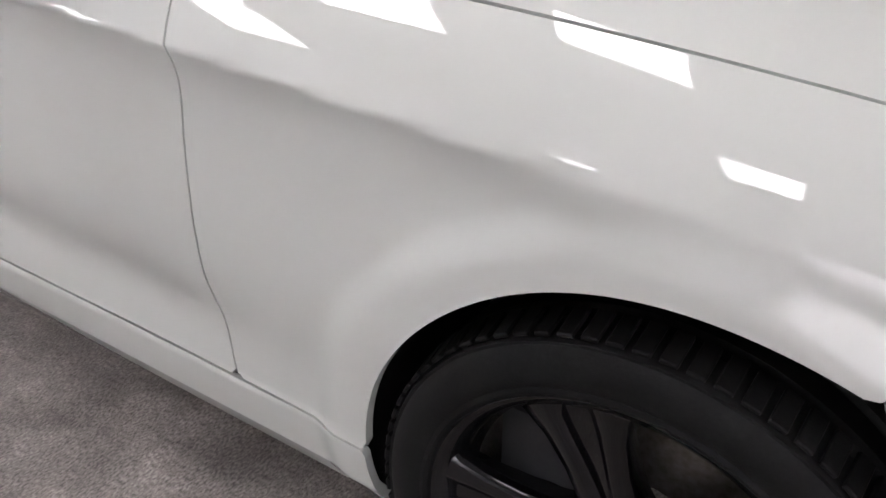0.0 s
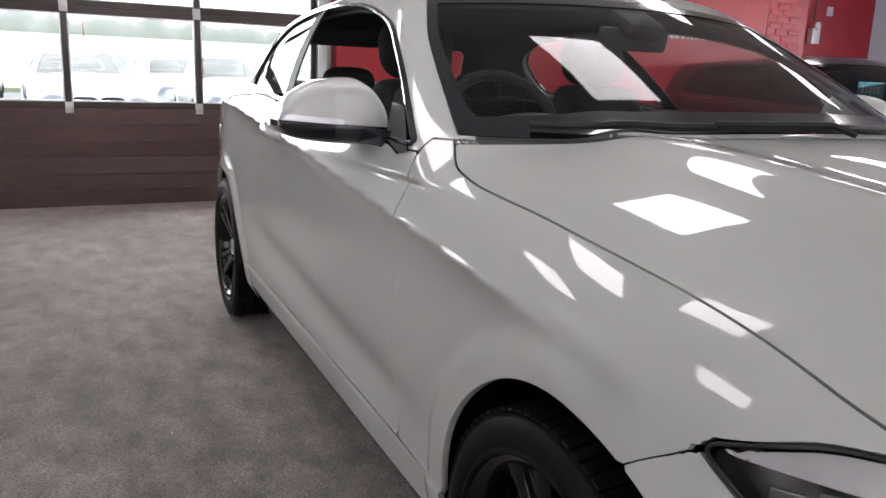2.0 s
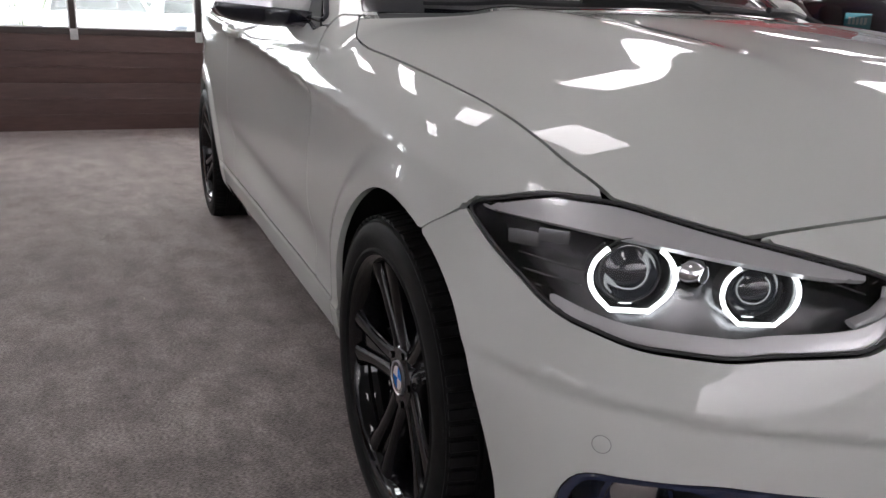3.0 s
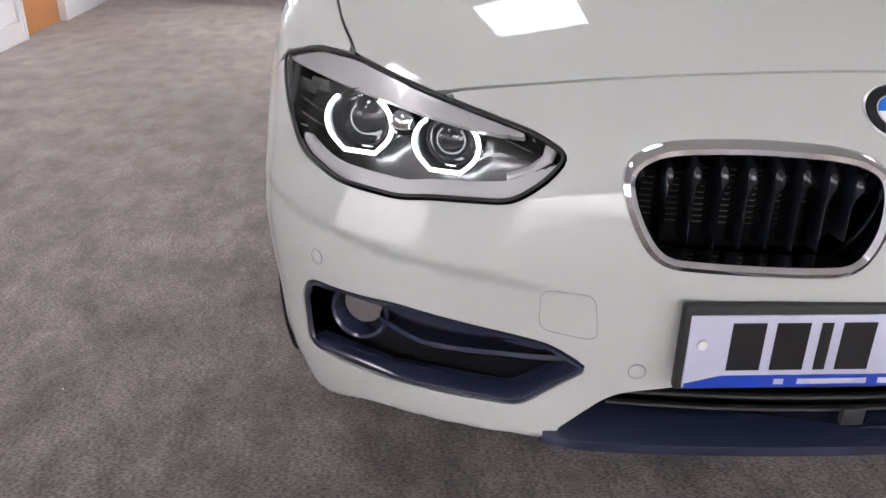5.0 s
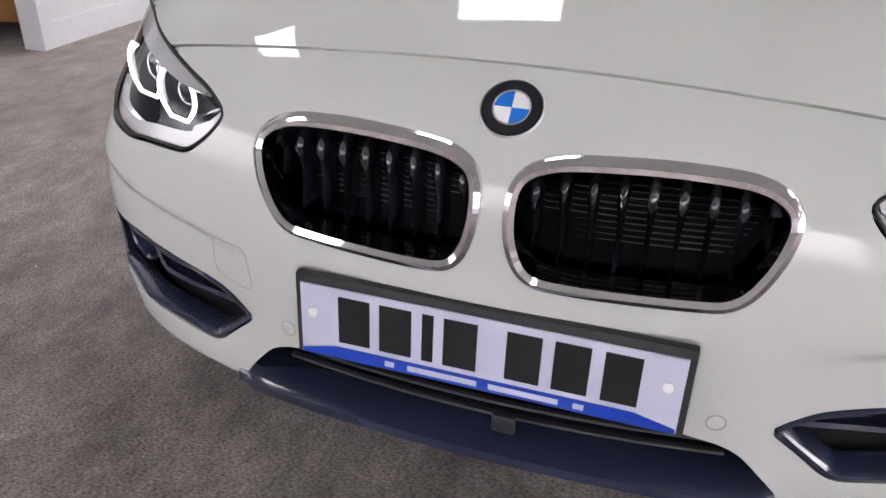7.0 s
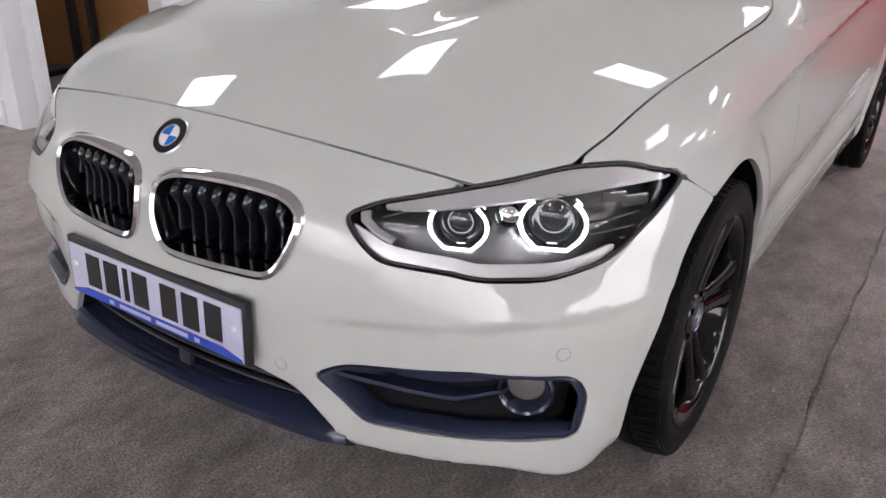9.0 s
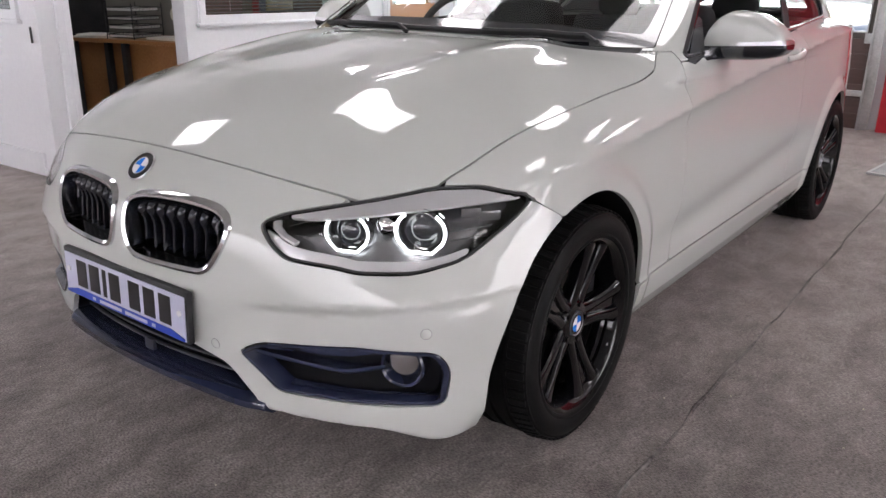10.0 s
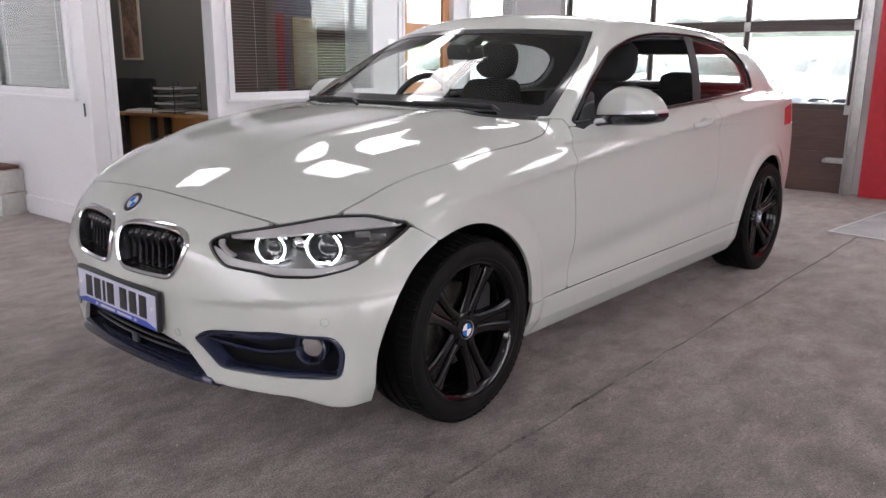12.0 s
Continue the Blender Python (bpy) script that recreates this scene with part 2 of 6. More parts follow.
def nets(f, lo, hi, n):
    """Quads of the zero surface of f in a box (surface nets), drawn onto the surface."""
    ax = [np.linspace(a, b, m) for a, b, m in zip(lo, hi, n)]
    v = f(*np.meshgrid(*ax, indexing="ij"))
    neg = v < 0
    c = sum(neg[i:n[0] - 1 + i, j:n[1] - 1 + j, k:n[2] - 1 + k].astype(np.int8) for i in (0, 1) for j in (0, 1) for k in (0, 1))
    cell = (c > 0) & (c < 8)
    idx = -np.ones(cell.shape, np.int64)
    idx[cell] = np.arange(cell.sum())
    w = np.argwhere(cell)
    step = [a[1] - a[0] for a in ax]
    p = np.stack([ax[i][w[:, i]] + step[i] / 2 for i in range(3)], 1)
    # towards the mean of the edge crossings, then onto the surface
    p = settle(f, p, 5)
    mid = np.stack([ax[i][w[:, i]] + step[i] / 2 for i in range(3)], 1)
    p = np.clip(p, mid - np.array(step) * 0.75, mid + np.array(step) * 0.75)
    p = settle(f, p, 2)
    quads = []
    for d in range(3):
        a, b = [q for q in range(3) if q != d]
        sl = [slice(1, m - 1) for m in n]
        sl[d] = slice(0, n[d] - 1)
        sh = list(sl)
        sh[d] = slice(1, n[d])
        e = np.argwhere(neg[tuple(sl)] != neg[tuple(sh)])
        off = np.array([s.start for s in sl])
        e = e + off
        inside = neg[e[:, 0], e[:, 1], e[:, 2]]
        q = []
        for da, db in ((-1, -1), (0, -1), (0, 0), (-1, 0)):
            o = e.copy()
            o[:, a] += da
            o[:, b] += db
            q.append(idx[o[:, 0], o[:, 1], o[:, 2]])
        q = np.stack(q, 1)
        flip = inside if d != 1 else ~inside
        q[~flip] = q[~flip][:, ::-1]
        quads.append(q)
    return p, np.concatenate(quads)


def finer(f, p, q):
    """Each quad split in four, drawn onto the surface."""
    e = np.concatenate([q[:, [0, 1]], q[:, [1, 2]], q[:, [2, 3]], q[:, [3, 0]]])
    u, inv = np.unique(np.sort(e, 1), axis=0, return_inverse=True)
    inv = inv.reshape(-1)
    n, m = len(p), len(u)
    k = len(q)
    mids = [n + inv[i * k:(i + 1) * k] for i in range(4)]
    c = n + m + np.arange(k)
    new_p = settle(f, np.concatenate([p[u].mean(1), p[q].mean(1)]), 2)
    quads = [np.stack([q[:, i], mids[i], c, mids[i - 1]], 1) for i in range(4)]
    return np.concatenate([p, new_p]), np.concatenate(quads)


# ---- building helpers ----
def box_bm(sx, sy, sz, bevel=0.0, at=(0, 0, 0), seg=2, bm=None):
    bm = bm or bmesh.new()
    v = bmesh.ops.create_cube(bm, size=1)["verts"]
    bmesh.ops.scale(bm, vec=(sx, sy, sz), verts=v)
    bmesh.ops.translate(bm, vec=at, verts=v)
    if bevel:
        es = list({e for q in v for e in q.link_edges})
        bmesh.ops.bevel(bm, geom=es, offset=bevel, segments=seg, affect="EDGES", profile=0.6)
    return bm


def tube_bm(points, radius, sides=8, bm=None, closed=False, flat=1.0):
    """A rod of round section along points; flat squashes it along the second side."""
    bm = bm or bmesh.new()
    pts = [Vector(p) for p in points]
    n, rings, up = len(pts), [], Vector((0.13, 0.2, 0.97))
    for i, p in enumerate(pts):
        a, b = (pts[i - 1], pts[(i + 1) % n]) if closed else (pts[max(i - 1, 0)], pts[min(i + 1, n - 1)])
        d = (b - a).normalized()
        u = d.cross(up)
        if u.length < 1e-3:
            u = d.cross(Vector((1, 0, 0)))
        u.normalize()
        w = u.cross(d)
        r = radius[i] if isinstance(radius, (list, tuple)) else radius
        rings.append([bm.verts.new(p + r * (math.cos(k * math.tau / sides) * u + flat * math.sin(k * math.tau / sides) * w)) for k in range(sides)])
    for i in range(n if closed else n - 1):
        a, b = rings[i], rings[(i + 1) % n]
        for k in range(sides):
            bm.faces.new((a[k], a[(k + 1) % sides], b[(k + 1) % sides], b[k]))
    if not closed:
        bm.faces.new(rings[0][::-1])
        bm.faces.new(rings[-1])
    return bm


def spin_bm(profile, steps=48, axis="Z", closed=False, bm=None, at=(0, 0, 0)):
    """Turns a profile of (radius, height) round an axis."""
    bm = bm or bmesh.new()
    rings = []
    for r, h in profile:
        ring = []
        for k in range(steps):
            a = k * math.tau / steps
            p = (r * math.cos(a), r * math.sin(a), h) if axis == "Z" else (r * math.cos(a), h, r * math.sin(a)) if axis == "Y" else (h, r * math.cos(a), r * math.sin(a))
            ring.append(bm.verts.new((p[0] + at[0], p[1] + at[1], p[2] + at[2])))
        rings.append(ring)
    m = len(rings)
    for i in range(m if closed else m - 1):
        a, b = rings[i], rings[(i + 1) % m]
        for k in range(steps):
            bm.faces.new((a[k], a[(k + 1) % steps], b[(k + 1) % steps], b[k]))
    if not closed:
        for ring in (rings[0], rings[-1]):
            if (ring[0].co - ring[steps // 2].co).length > 1e-4:
                bm.faces.new(ring)
    return bm


def prism_bm(outline, depth, axis="Y", at=0.0, bevel=0.0, bm=None):
    """A flat outline drawn out along an axis from at to at + depth."""
    bm = bm or bmesh.new()

    def put(u, v, d):
        return (u, d, v) if axis == "Y" else (d, u, v) if axis == "X" else (u, v, d)
    a = [bm.verts.new(put(u, v, at)) for u, v in outline]
    b = [bm.verts.new(put(u, v, at + depth)) for u, v in outline]
    n = len(a)
    fs = [bm.faces.new(a), bm.faces.new(b[::-1])]
    fs += [bm.faces.new((a[i], b[i], b[(i + 1) % n], a[(i + 1) % n])) for i in range(n)]
    bmesh.ops.recalc_face_normals(bm, faces=fs)
    if bevel:
        es = list({e for f in fs for e in f.edges})
        bmesh.ops.bevel(bm, geom=es, offset=bevel, segments=2, affect="EDGES", profile=0.6)
    return bm


def mesh_of(bm, mat, smooth=35):
    bmesh.ops.recalc_face_normals(bm, faces=bm.faces)
    me = bpy.data.meshes.new("m")
    bm.to_mesh(me)
    bm.free()
    me.materials.append(mat)
    if smooth:
        me.polygons.foreach_set("use_smooth", [True] * len(me.polygons))
        me.set_sharp_from_angle(angle=radians(smooth))
    return me


def part(name, bm, mat, parent=None, label="", m=None, smooth=35):
    """One mesh object, under a thing or under a part."""
    ob = new(name, bm if isinstance(bm, bpy.types.Mesh) else mesh_of(bm, mat, smooth))
    if parent:
        ob.parent = parent
    if m is not None:
        ob.matrix_basis = m
    return tagged(ob, label)


def thing(name, label, category, m=None, group="", kind=""):
    ob = new(name)
    ob.empty_display_size = 0.1
    if m is not None:
        ob.matrix_basis = m
    return tagged(ob, label, category, group, kind)


def round_poly(points, n=6):
    """A closed smooth curve through points (Catmull-Rom)."""
    p = np.array(points, float)
    k, out = len(p), []
    for i in range(k):
        a, b, c, d = p[i - 1], p[i], p[(i + 1) % k], p[(i + 2) % k]
        for j in range(n):
            t = j / n
            out.append(0.5 * (2 * b + (c - a) * t + (2 * a - 5 * b + 4 * c - d) * t * t + (3 * b - a - 3 * c + d) * t ** 3))
    return np.array(out)


def fillet(points, radius, n=5):
    """A closed outline with its corners rounded to a radius."""
    p, out = [np.array(q, float) for q in points], []
    for i, b in enumerate(p):
        a, c = p[i - 1], p[(i + 1) % len(p)]
        r = radius[i] if isinstance(radius, (list, tuple)) else radius
        ra, rc = min(r, np.linalg.norm(a - b) * 0.49), min(r, np.linalg.norm(c - b) * 0.49)
        s, e = b + (a - b) / np.linalg.norm(a - b) * ra, b + (c - b) / np.linalg.norm(c - b) * rc
        for j in range(n + 1):
            t = j / n
            out.append((1 - t) ** 2 * s + 2 * t * (1 - t) * b + t * t * e)
    return np.array(out)


def inside(u, v, poly):
    """Signed distance to a closed outline, negative inside."""
    p = np.stack([u, v], 1)
    d, odd = np.full(len(p), 1e9), np.zeros(len(p), bool)
    for i in range(len(poly)):
        a, b = poly[i - 1], poly[i]
        e, w = b - a, p - a
        t = np.clip((w @ e) / max(e @ e, 1e-12), 0, 1)
        d = np.minimum(d, ((w - t[:, None] * e) ** 2).sum(1))
        cross = ((a[1] > p[:, 1]) != (b[1] > p[:, 1]))
        if abs(e[1]) > 1e-12:
            odd ^= cross & (p[:, 0] < e[0] * (p[:, 1] - a[1]) / e[1] + a[0])
    return np.where(odd, -1, 1) * np.sqrt(d)


# ---- the showroom: its own axes, turned a little from the car's; the origin is the office's corner post ----
ROOM = pose(-0.55, -2.955, 0, 0, 0, 2.9)
ROLL_X, FRONT_X, SIDE_Y = -5.23, 7.0, 12.6


def built(name, bm, mat, label="", category="", m=None, smooth=35):
    """A piece of the setting."""
    return tagged(part(name, bm, mat, None, label, ROOM if m is None else ROOM @ m, smooth), label, category, "", "structure")


def boxes(*list_of):
    """Boxes (x0, x1, y0, y1, z0, z1) in one mesh."""
    bm = bmesh.new()
    for x0, x1, y0, y1, z0, z1 in list_of:
        box_bm(abs(x1 - x0), abs(y1 - y0), abs(z1 - z0), 0, ((x0 + x1) / 2, (y0 + y1) / 2, (z0 + z1) / 2), bm=bm)
    return bm


floor = built("floor", boxes((-6.0, FRONT_X, -4.6, SIDE_Y, -0.1, 0)), CARPET, "worn dark grey carpet floor of the showroom", "floor")
ground = built("ground", boxes((-260, ROLL_X - 0.2, -200, 200, -0.3, -0.06)), mottled(material("asphalt", (0.06, 0.06, 0.06), 0.9), ((0.05, 0.05, 0.05), (0.09, 0.09, 0.09)), (0.3, 30)), "grey asphalt yard outside the roller door", "ground")
ceiling = built("ceiling", boxes((-6.0, FRONT_X, -4.6, SIDE_Y, CEIL, CEIL + 0.1)), CEILING, "white tiled showroom ceiling", "ceiling")

# office side wall (in the plane y = 0) with doorway, blinds window, wooden door and a second window
OW = 0.09
built("wall_office_side", boxes(
    (-0.18, 0.0, -OW, 0, 0, CEIL), (-1.02, -0.18, -OW, 0, 2.06, CEIL), (-1.18, -1.02, -OW, 0, 0, CEIL),
    (-2.80, -1.18, -OW, 0, 0, 0.93), (-2.80, -1.18, -OW, 0, 2.02, CEIL), (-3.23, -2.80, -OW, 0, 0, CEIL),
    (-4.03, -3.23, -OW, 0, 2.06, CEIL), (-4.33, -4.03, -OW, 0, 0, CEIL), (-5.2, -4.33, -OW, 0, 0, 0.9),
    (-5.2, -4.33, -OW, 0, 1.95, CEIL), (ROLL_X - 0.2, -5.2, -OW, 0, 0, CEIL)), WHITE, "white office partition wall", "wall", smooth=0)
# office front wall (in the plane x = 0)
built("wall_office_front", boxes((-OW, 0, -0.19, -OW, 0, CEIL), (-OW, 0, -1.5, -0.19, 0, 0.95), (-OW, 0, -1.5, -0.19, 2.0, CEIL), (-OW, 0, -4.6, -1.5, 0, CEIL)), WHITE, "white office partition with glazed upper half", "wall", smooth=0)
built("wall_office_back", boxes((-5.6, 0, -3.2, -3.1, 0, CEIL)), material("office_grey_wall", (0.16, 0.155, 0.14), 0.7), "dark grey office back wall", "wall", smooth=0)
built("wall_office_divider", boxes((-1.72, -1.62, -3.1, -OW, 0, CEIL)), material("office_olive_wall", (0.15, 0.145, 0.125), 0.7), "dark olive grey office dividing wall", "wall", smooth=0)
# wall with the roller door, and the red wall
built("wall_roller_side", boxes((ROLL_X - 0.2, ROLL_X, 0, 0.69, 0, CEIL), (ROLL_X - 0.2, ROLL_X, 0.69, 3.84, 2.48, CEIL), (ROLL_X - 0.2, ROLL_X - 0.08, 3.66, 3.84, 0, 2.48), (ROLL_X - 0.2, ROLL_X - 0.08, 0.69, 0.72, 0, 2.48)), WHITE, "white wall beside the roller door", "wall", smooth=0)
built("wall_red", boxes((ROLL_X - 0.2, ROLL_X + 0.06, 3.84, 9.13, 0, CEIL)), RED, "glossy red painted showroom wall", "wall", smooth=0)
built("wall_red_recess", boxes((ROLL_X - 0.6, ROLL_X - 0.5, 9.0, 11.85, 0, CEIL)), RED, "red painted recess wall", "wall", smooth=0)
built("wall_pale_end", boxes((ROLL_X - 0.6, ROLL_X - 0.5, 11.85, SIDE_Y + 0.1, 0, CEIL)), WHITE, "pale end wall", "wall", smooth=0)
# unseen side wall; its wide opening is added to let fill light in
built("wall_side", boxes((-6.6, -3.6, SIDE_Y, SIDE_Y + 0.1, 0, CEIL), (-3.6, 5.0, SIDE_Y, SIDE_Y + 0.1, 0, 0.45), (-3.6, 5.0, SIDE_Y, SIDE_Y + 0.1, 2.5, CEIL), (5.0, FRONT_X, SIDE_Y, SIDE_Y + 0.1, 0, CEIL)), WHITE, "pale unseen side wall with a wide opening added for light", "wall", smooth=0)
# front wall out of view; its window is made wider to light the nose
built("wall_front", boxes((FRONT_X, FRONT_X + 0.1, -4.6, SIDE_Y, 0, 0.6), (FRONT_X, FRONT_X + 0.1, -4.6, SIDE_Y, 2.3, CEIL), (FRONT_X, FRONT_X + 0.1, -4.6, -1.0, 0.6, 2.3), (FRONT_X, FRONT_X + 0.1, 8.5, SIDE_Y, 0.6, 2.3)), WHITE, "plain white front wall with a window opening widened for light", "wall", smooth=0)
# unseen wall, opened wide only so that fill light reaches the right flank
built("wall_back_left", boxes((0, 1.4, -4.7, -4.6, 0, CEIL), (1.4, 6.6, -4.7, -4.6, 0, 0.6), (1.4, 6.6, -4.7, -4.6, 2.3, CEIL), (6.6, FRONT_X, -4.7, -4.6, 0, CEIL)), WHITE, "white unseen wall with a wide opening added for light", "wall", smooth=0)
# added glowing sheet behind that opening, tall enough to keep the sun out
built("backdrop_corner", boxes((-1.5, 10, -8.1, -8.0, -0.3, 12)), glowing("corner_fill_glow", (1.0, 0.97, 0.98), 0.25), "unseen glowing sheet added to light the car's right side", "backdrop")
built("wall_office_end", boxes((ROLL_X - 0.2, ROLL_X - 0.1, -3.1, -2.2, 0, CEIL), (ROLL_X - 0.2, ROLL_X - 0.1, -2.2, -0.25, 0, 0.85), (ROLL_X - 0.2, ROLL_X - 0.1, -2.2, -0.25, 2.2, CEIL), (ROLL_X - 0.2, ROLL_X - 0.1, -0.25, -OW, 0, CEIL)), WHITE, "white office end wall with a window opening", "wall", smooth=0)
built("wall_office_partition", boxes((-3.16, -3.06, -3.1, -0.62, 0, CEIL)), mottled(material("brown_partition", (0.12, 0.06, 0.045), 0.6), ((0.09, 0.045, 0.035), (0.15, 0.075, 0.055)), (2, 30)), "dark brown office partition", "wall", smooth=0)
# white strip added in place of the pale panes behind the first blind
built("wall_pane_stand_in", boxes((-3.16, -3.06, -0.62, -OW, 0, CEIL)), WHITE, "white strip standing in for pale panes behind the blind", "wall", smooth=0)
# glowing sheet added beyond the side opening to brighten the left flank
SIDE_FILL = glowing("side_fill_glow", (1.0, 0.96, 0.98), 2.3)
built("backdrop_side", boxes((-6.5, 8, SIDE_Y + 3.4, SIDE_Y + 3.5, -0.3, 9)), SIDE_FILL, "unseen glowing sheet added to light the car's left side", "backdrop")
# dim glowing sheet added as front fill; its height also blocks the sun
built("backdrop_front", boxes((10.0, 10.1, -8, 14, -0.3, 14)), glowing("front_fill_glow", (1.0, 0.98, 0.99), 0.15), "unseen glowing sheet added to light the nose through the front window", "backdrop")


def distance():
    """Far hedge, grass and bright overcast sky, by height; haze and daylight are painted in as glow."""
    m = glowing("glowing_distance", (1, 1, 1), 1.0)
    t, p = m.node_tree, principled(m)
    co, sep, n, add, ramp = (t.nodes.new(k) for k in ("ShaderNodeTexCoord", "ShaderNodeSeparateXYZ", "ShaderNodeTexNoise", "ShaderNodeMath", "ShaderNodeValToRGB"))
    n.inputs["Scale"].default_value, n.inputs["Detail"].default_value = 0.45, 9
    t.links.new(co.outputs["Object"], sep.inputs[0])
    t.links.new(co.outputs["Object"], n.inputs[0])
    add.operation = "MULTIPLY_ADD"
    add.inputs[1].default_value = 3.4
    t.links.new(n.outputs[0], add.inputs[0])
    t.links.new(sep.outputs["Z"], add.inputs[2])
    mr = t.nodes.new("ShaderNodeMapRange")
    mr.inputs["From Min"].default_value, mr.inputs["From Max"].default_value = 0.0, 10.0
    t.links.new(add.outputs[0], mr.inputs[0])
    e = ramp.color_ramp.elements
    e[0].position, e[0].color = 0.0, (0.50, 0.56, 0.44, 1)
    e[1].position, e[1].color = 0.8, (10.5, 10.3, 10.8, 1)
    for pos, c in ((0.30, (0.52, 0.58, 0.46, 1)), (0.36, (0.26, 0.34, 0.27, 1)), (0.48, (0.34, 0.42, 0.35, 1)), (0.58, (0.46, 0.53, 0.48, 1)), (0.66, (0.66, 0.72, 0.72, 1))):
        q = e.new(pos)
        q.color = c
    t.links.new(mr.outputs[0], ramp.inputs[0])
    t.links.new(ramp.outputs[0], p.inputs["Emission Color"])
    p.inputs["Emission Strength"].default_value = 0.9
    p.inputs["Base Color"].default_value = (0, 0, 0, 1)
    return m


built("backdrop_sky", boxes((-75.1, -75, -150, 150, -1, 170)), distance(), "glowing sheet painted with hazy sky and hedge beyond the yard", "backdrop")


# roller door: brown sandwich sections, two rows of panes in aluminium, brackets and tracks
def roller_door():
    d = thing("roller_door", "brown sectional roller door with two rows of clear panes", "roller door", ROOM @ pose(ROLL_X - 0.05, 2.19, 0), kind="structure")
    w = 1.49
    rows = [(0.0, 0.385), (0.385, 0.77)]
    for z0, z1 in rows:
        bm = box_bm(0.045, 2 * w, z1 - z0, 0.006, (0, 0, (z0 + z1) / 2))
        for k in (1, 2):
            box_bm(0.012, 2 * w, 0.010, 0.003, (0.024, 0, z0 + (z1 - z0) * k / 3), bm=bm)
        part("door_section", bm, BROWN, d)
    for z0, z1 in ((0.77, 1.53), (1.53, 2.28)):
        frame_bm = box_bm(0.045, 2 * w, 0.05, 0.004, (0, 0, z0 + 0.025))
        box_bm(0.045, 2 * w, 0.05, 0.004, (0, 0, z1 - 0.025), bm=frame_bm)
        for k in range(4):
            y = -w + 0.02 + k * (2 * w - 0.04) / 3
            box_bm(0.045, 0.045, z1 - z0 - 0.1, 0.004, (0, y, (z0 + z1) / 2), bm=frame_bm)
        f = part("window_frame", frame_bm, material("door_frame_brown", (0.06, 0.045, 0.042), 0.4), d)
        for k in range(3):
            y = -w + 0.02 + (k + 0.5) * (2 * w - 0.04) / 3
            pw, ph, pz = (2 * w - 0.04) / 3 - 0.045, z1 - z0 - 0.1, (z0 + z1) / 2
            part("pane_bead", boxes((0.006, 0.03, y - pw / 2, y - pw / 2 + 0.012, pz - ph / 2, pz + ph / 2), (0.006, 0.03, y + pw / 2 - 0.012, y + pw / 2, pz - ph / 2, pz + ph / 2), (0.006, 0.03, y - pw / 2 + 0.012, y + pw / 2 - 0.012, pz - ph / 2, pz - ph / 2 + 0.012), (0.006, 0.03, y - pw / 2 + 0.012, y + pw / 2 - 0.012, pz + ph / 2 - 0.012, pz + ph / 2)), ALU, f, "pale aluminium glazing bead", smooth=0)
            p = part("pane", box_bm(0.006, pw, ph, 0, (0, y, pz)), PANE, f)
            p.visible_shadow = False
    part("door_section", box_bm(0.045, 2 * w, 0.2, 0.006, (0, 0, 2.38)), BROWN, d)
    for z in (0.775, 1.53):
        for k in (0, 1, 2, 3):
            y = -w + 0.03 + k * (2 * w - 0.06) / 3
            bm = box_bm(0.012, 0.06, 0.085, 0.002, (0.028, y, z))
            box_bm(0.02, 0.045, 0.016, 0.002, (0.034, y, z), bm=bm)
            part("hinge", bm, ALU, d, "aluminium hinge plate")
    for s in (-1, 1):
        bm = box_bm(0.03, 0.09, 2.6, 0.003, (0.04, s * (w + 0.045), 1.3))
        box_bm(0.07, 0.012, 2.6, 0.002, (0.07, s * (w + 0.005), 1.3), bm=bm)
        part("track", bm, ALU, d, "galvanised door track")
    bm = box_bm(0.03, 0.16, 0.05, 0.006, (0.05, w - 0.08, 0.31))
    spin_bm([(0.018, -0.04), (0.022, 0.0), (0.018, 0.04)], 12, "X", at=(0.08, w - 0.16, 0.31), bm=bm)
    part("bolt", bm, ALU, d, "steel sliding bolt of the door")
    return d


roller_door()


# luminous ceiling panels: some placed from reflections in the paint, others added to brighten the room
def ceiling_light(x, y, sx=0.6, sy=0.6):
    c = thing("ceiling_light", "square flush ceiling light with a glowing diffuser", "ceiling light", pose(x, y, CEIL, 0, 0, 4.6), "ceiling lights")
    bm = box_bm(sx, 0.025, 0.02, 0.003, (0, sy / 2 - 0.0125, -0.008))
    box_bm(sx, 0.025, 0.02, 0.003, (0, -sy / 2 + 0.0125, -0.008), bm=bm)
    box_bm(0.025, sy - 0.05, 0.02, 0.003, (sx / 2 - 0.0125, 0, -0.008), bm=bm)
    box_bm(0.025, sy - 0.05, 0.02, 0.003, (-sx / 2 + 0.0125, 0, -0.008), bm=bm)
    part("frame", bm, WHITE, c)
    part("diffuser", box_bm(sx - 0.05, sy - 0.05, 0.008, 0, (0, 0, -0.006)), PANEL_GLOW, c)
    return c


# the last three, unseen, are added to brighten the office rooms
for x, y in LIGHTS + [(ROOM @ Vector((a, b, 0)))[:2] for a, b in ((-0.75, -1.3), (-2.3, -0.45), (-4.4, -0.5))]:
    ceiling_light(x, y)


# ---- the white car ----
P0, Q0 = finer(skin, *nets(skin, (-3.62, -0.06, 0.13), (0.86, 0.93, 1.46), (188, 43, 57)))
T0 = np.concatenate([Q0[:, [0, 1, 2]], Q0[:, [0, 2, 3]]])
MIRROR = Matrix.Diagonal((1, -1, 1, 1))


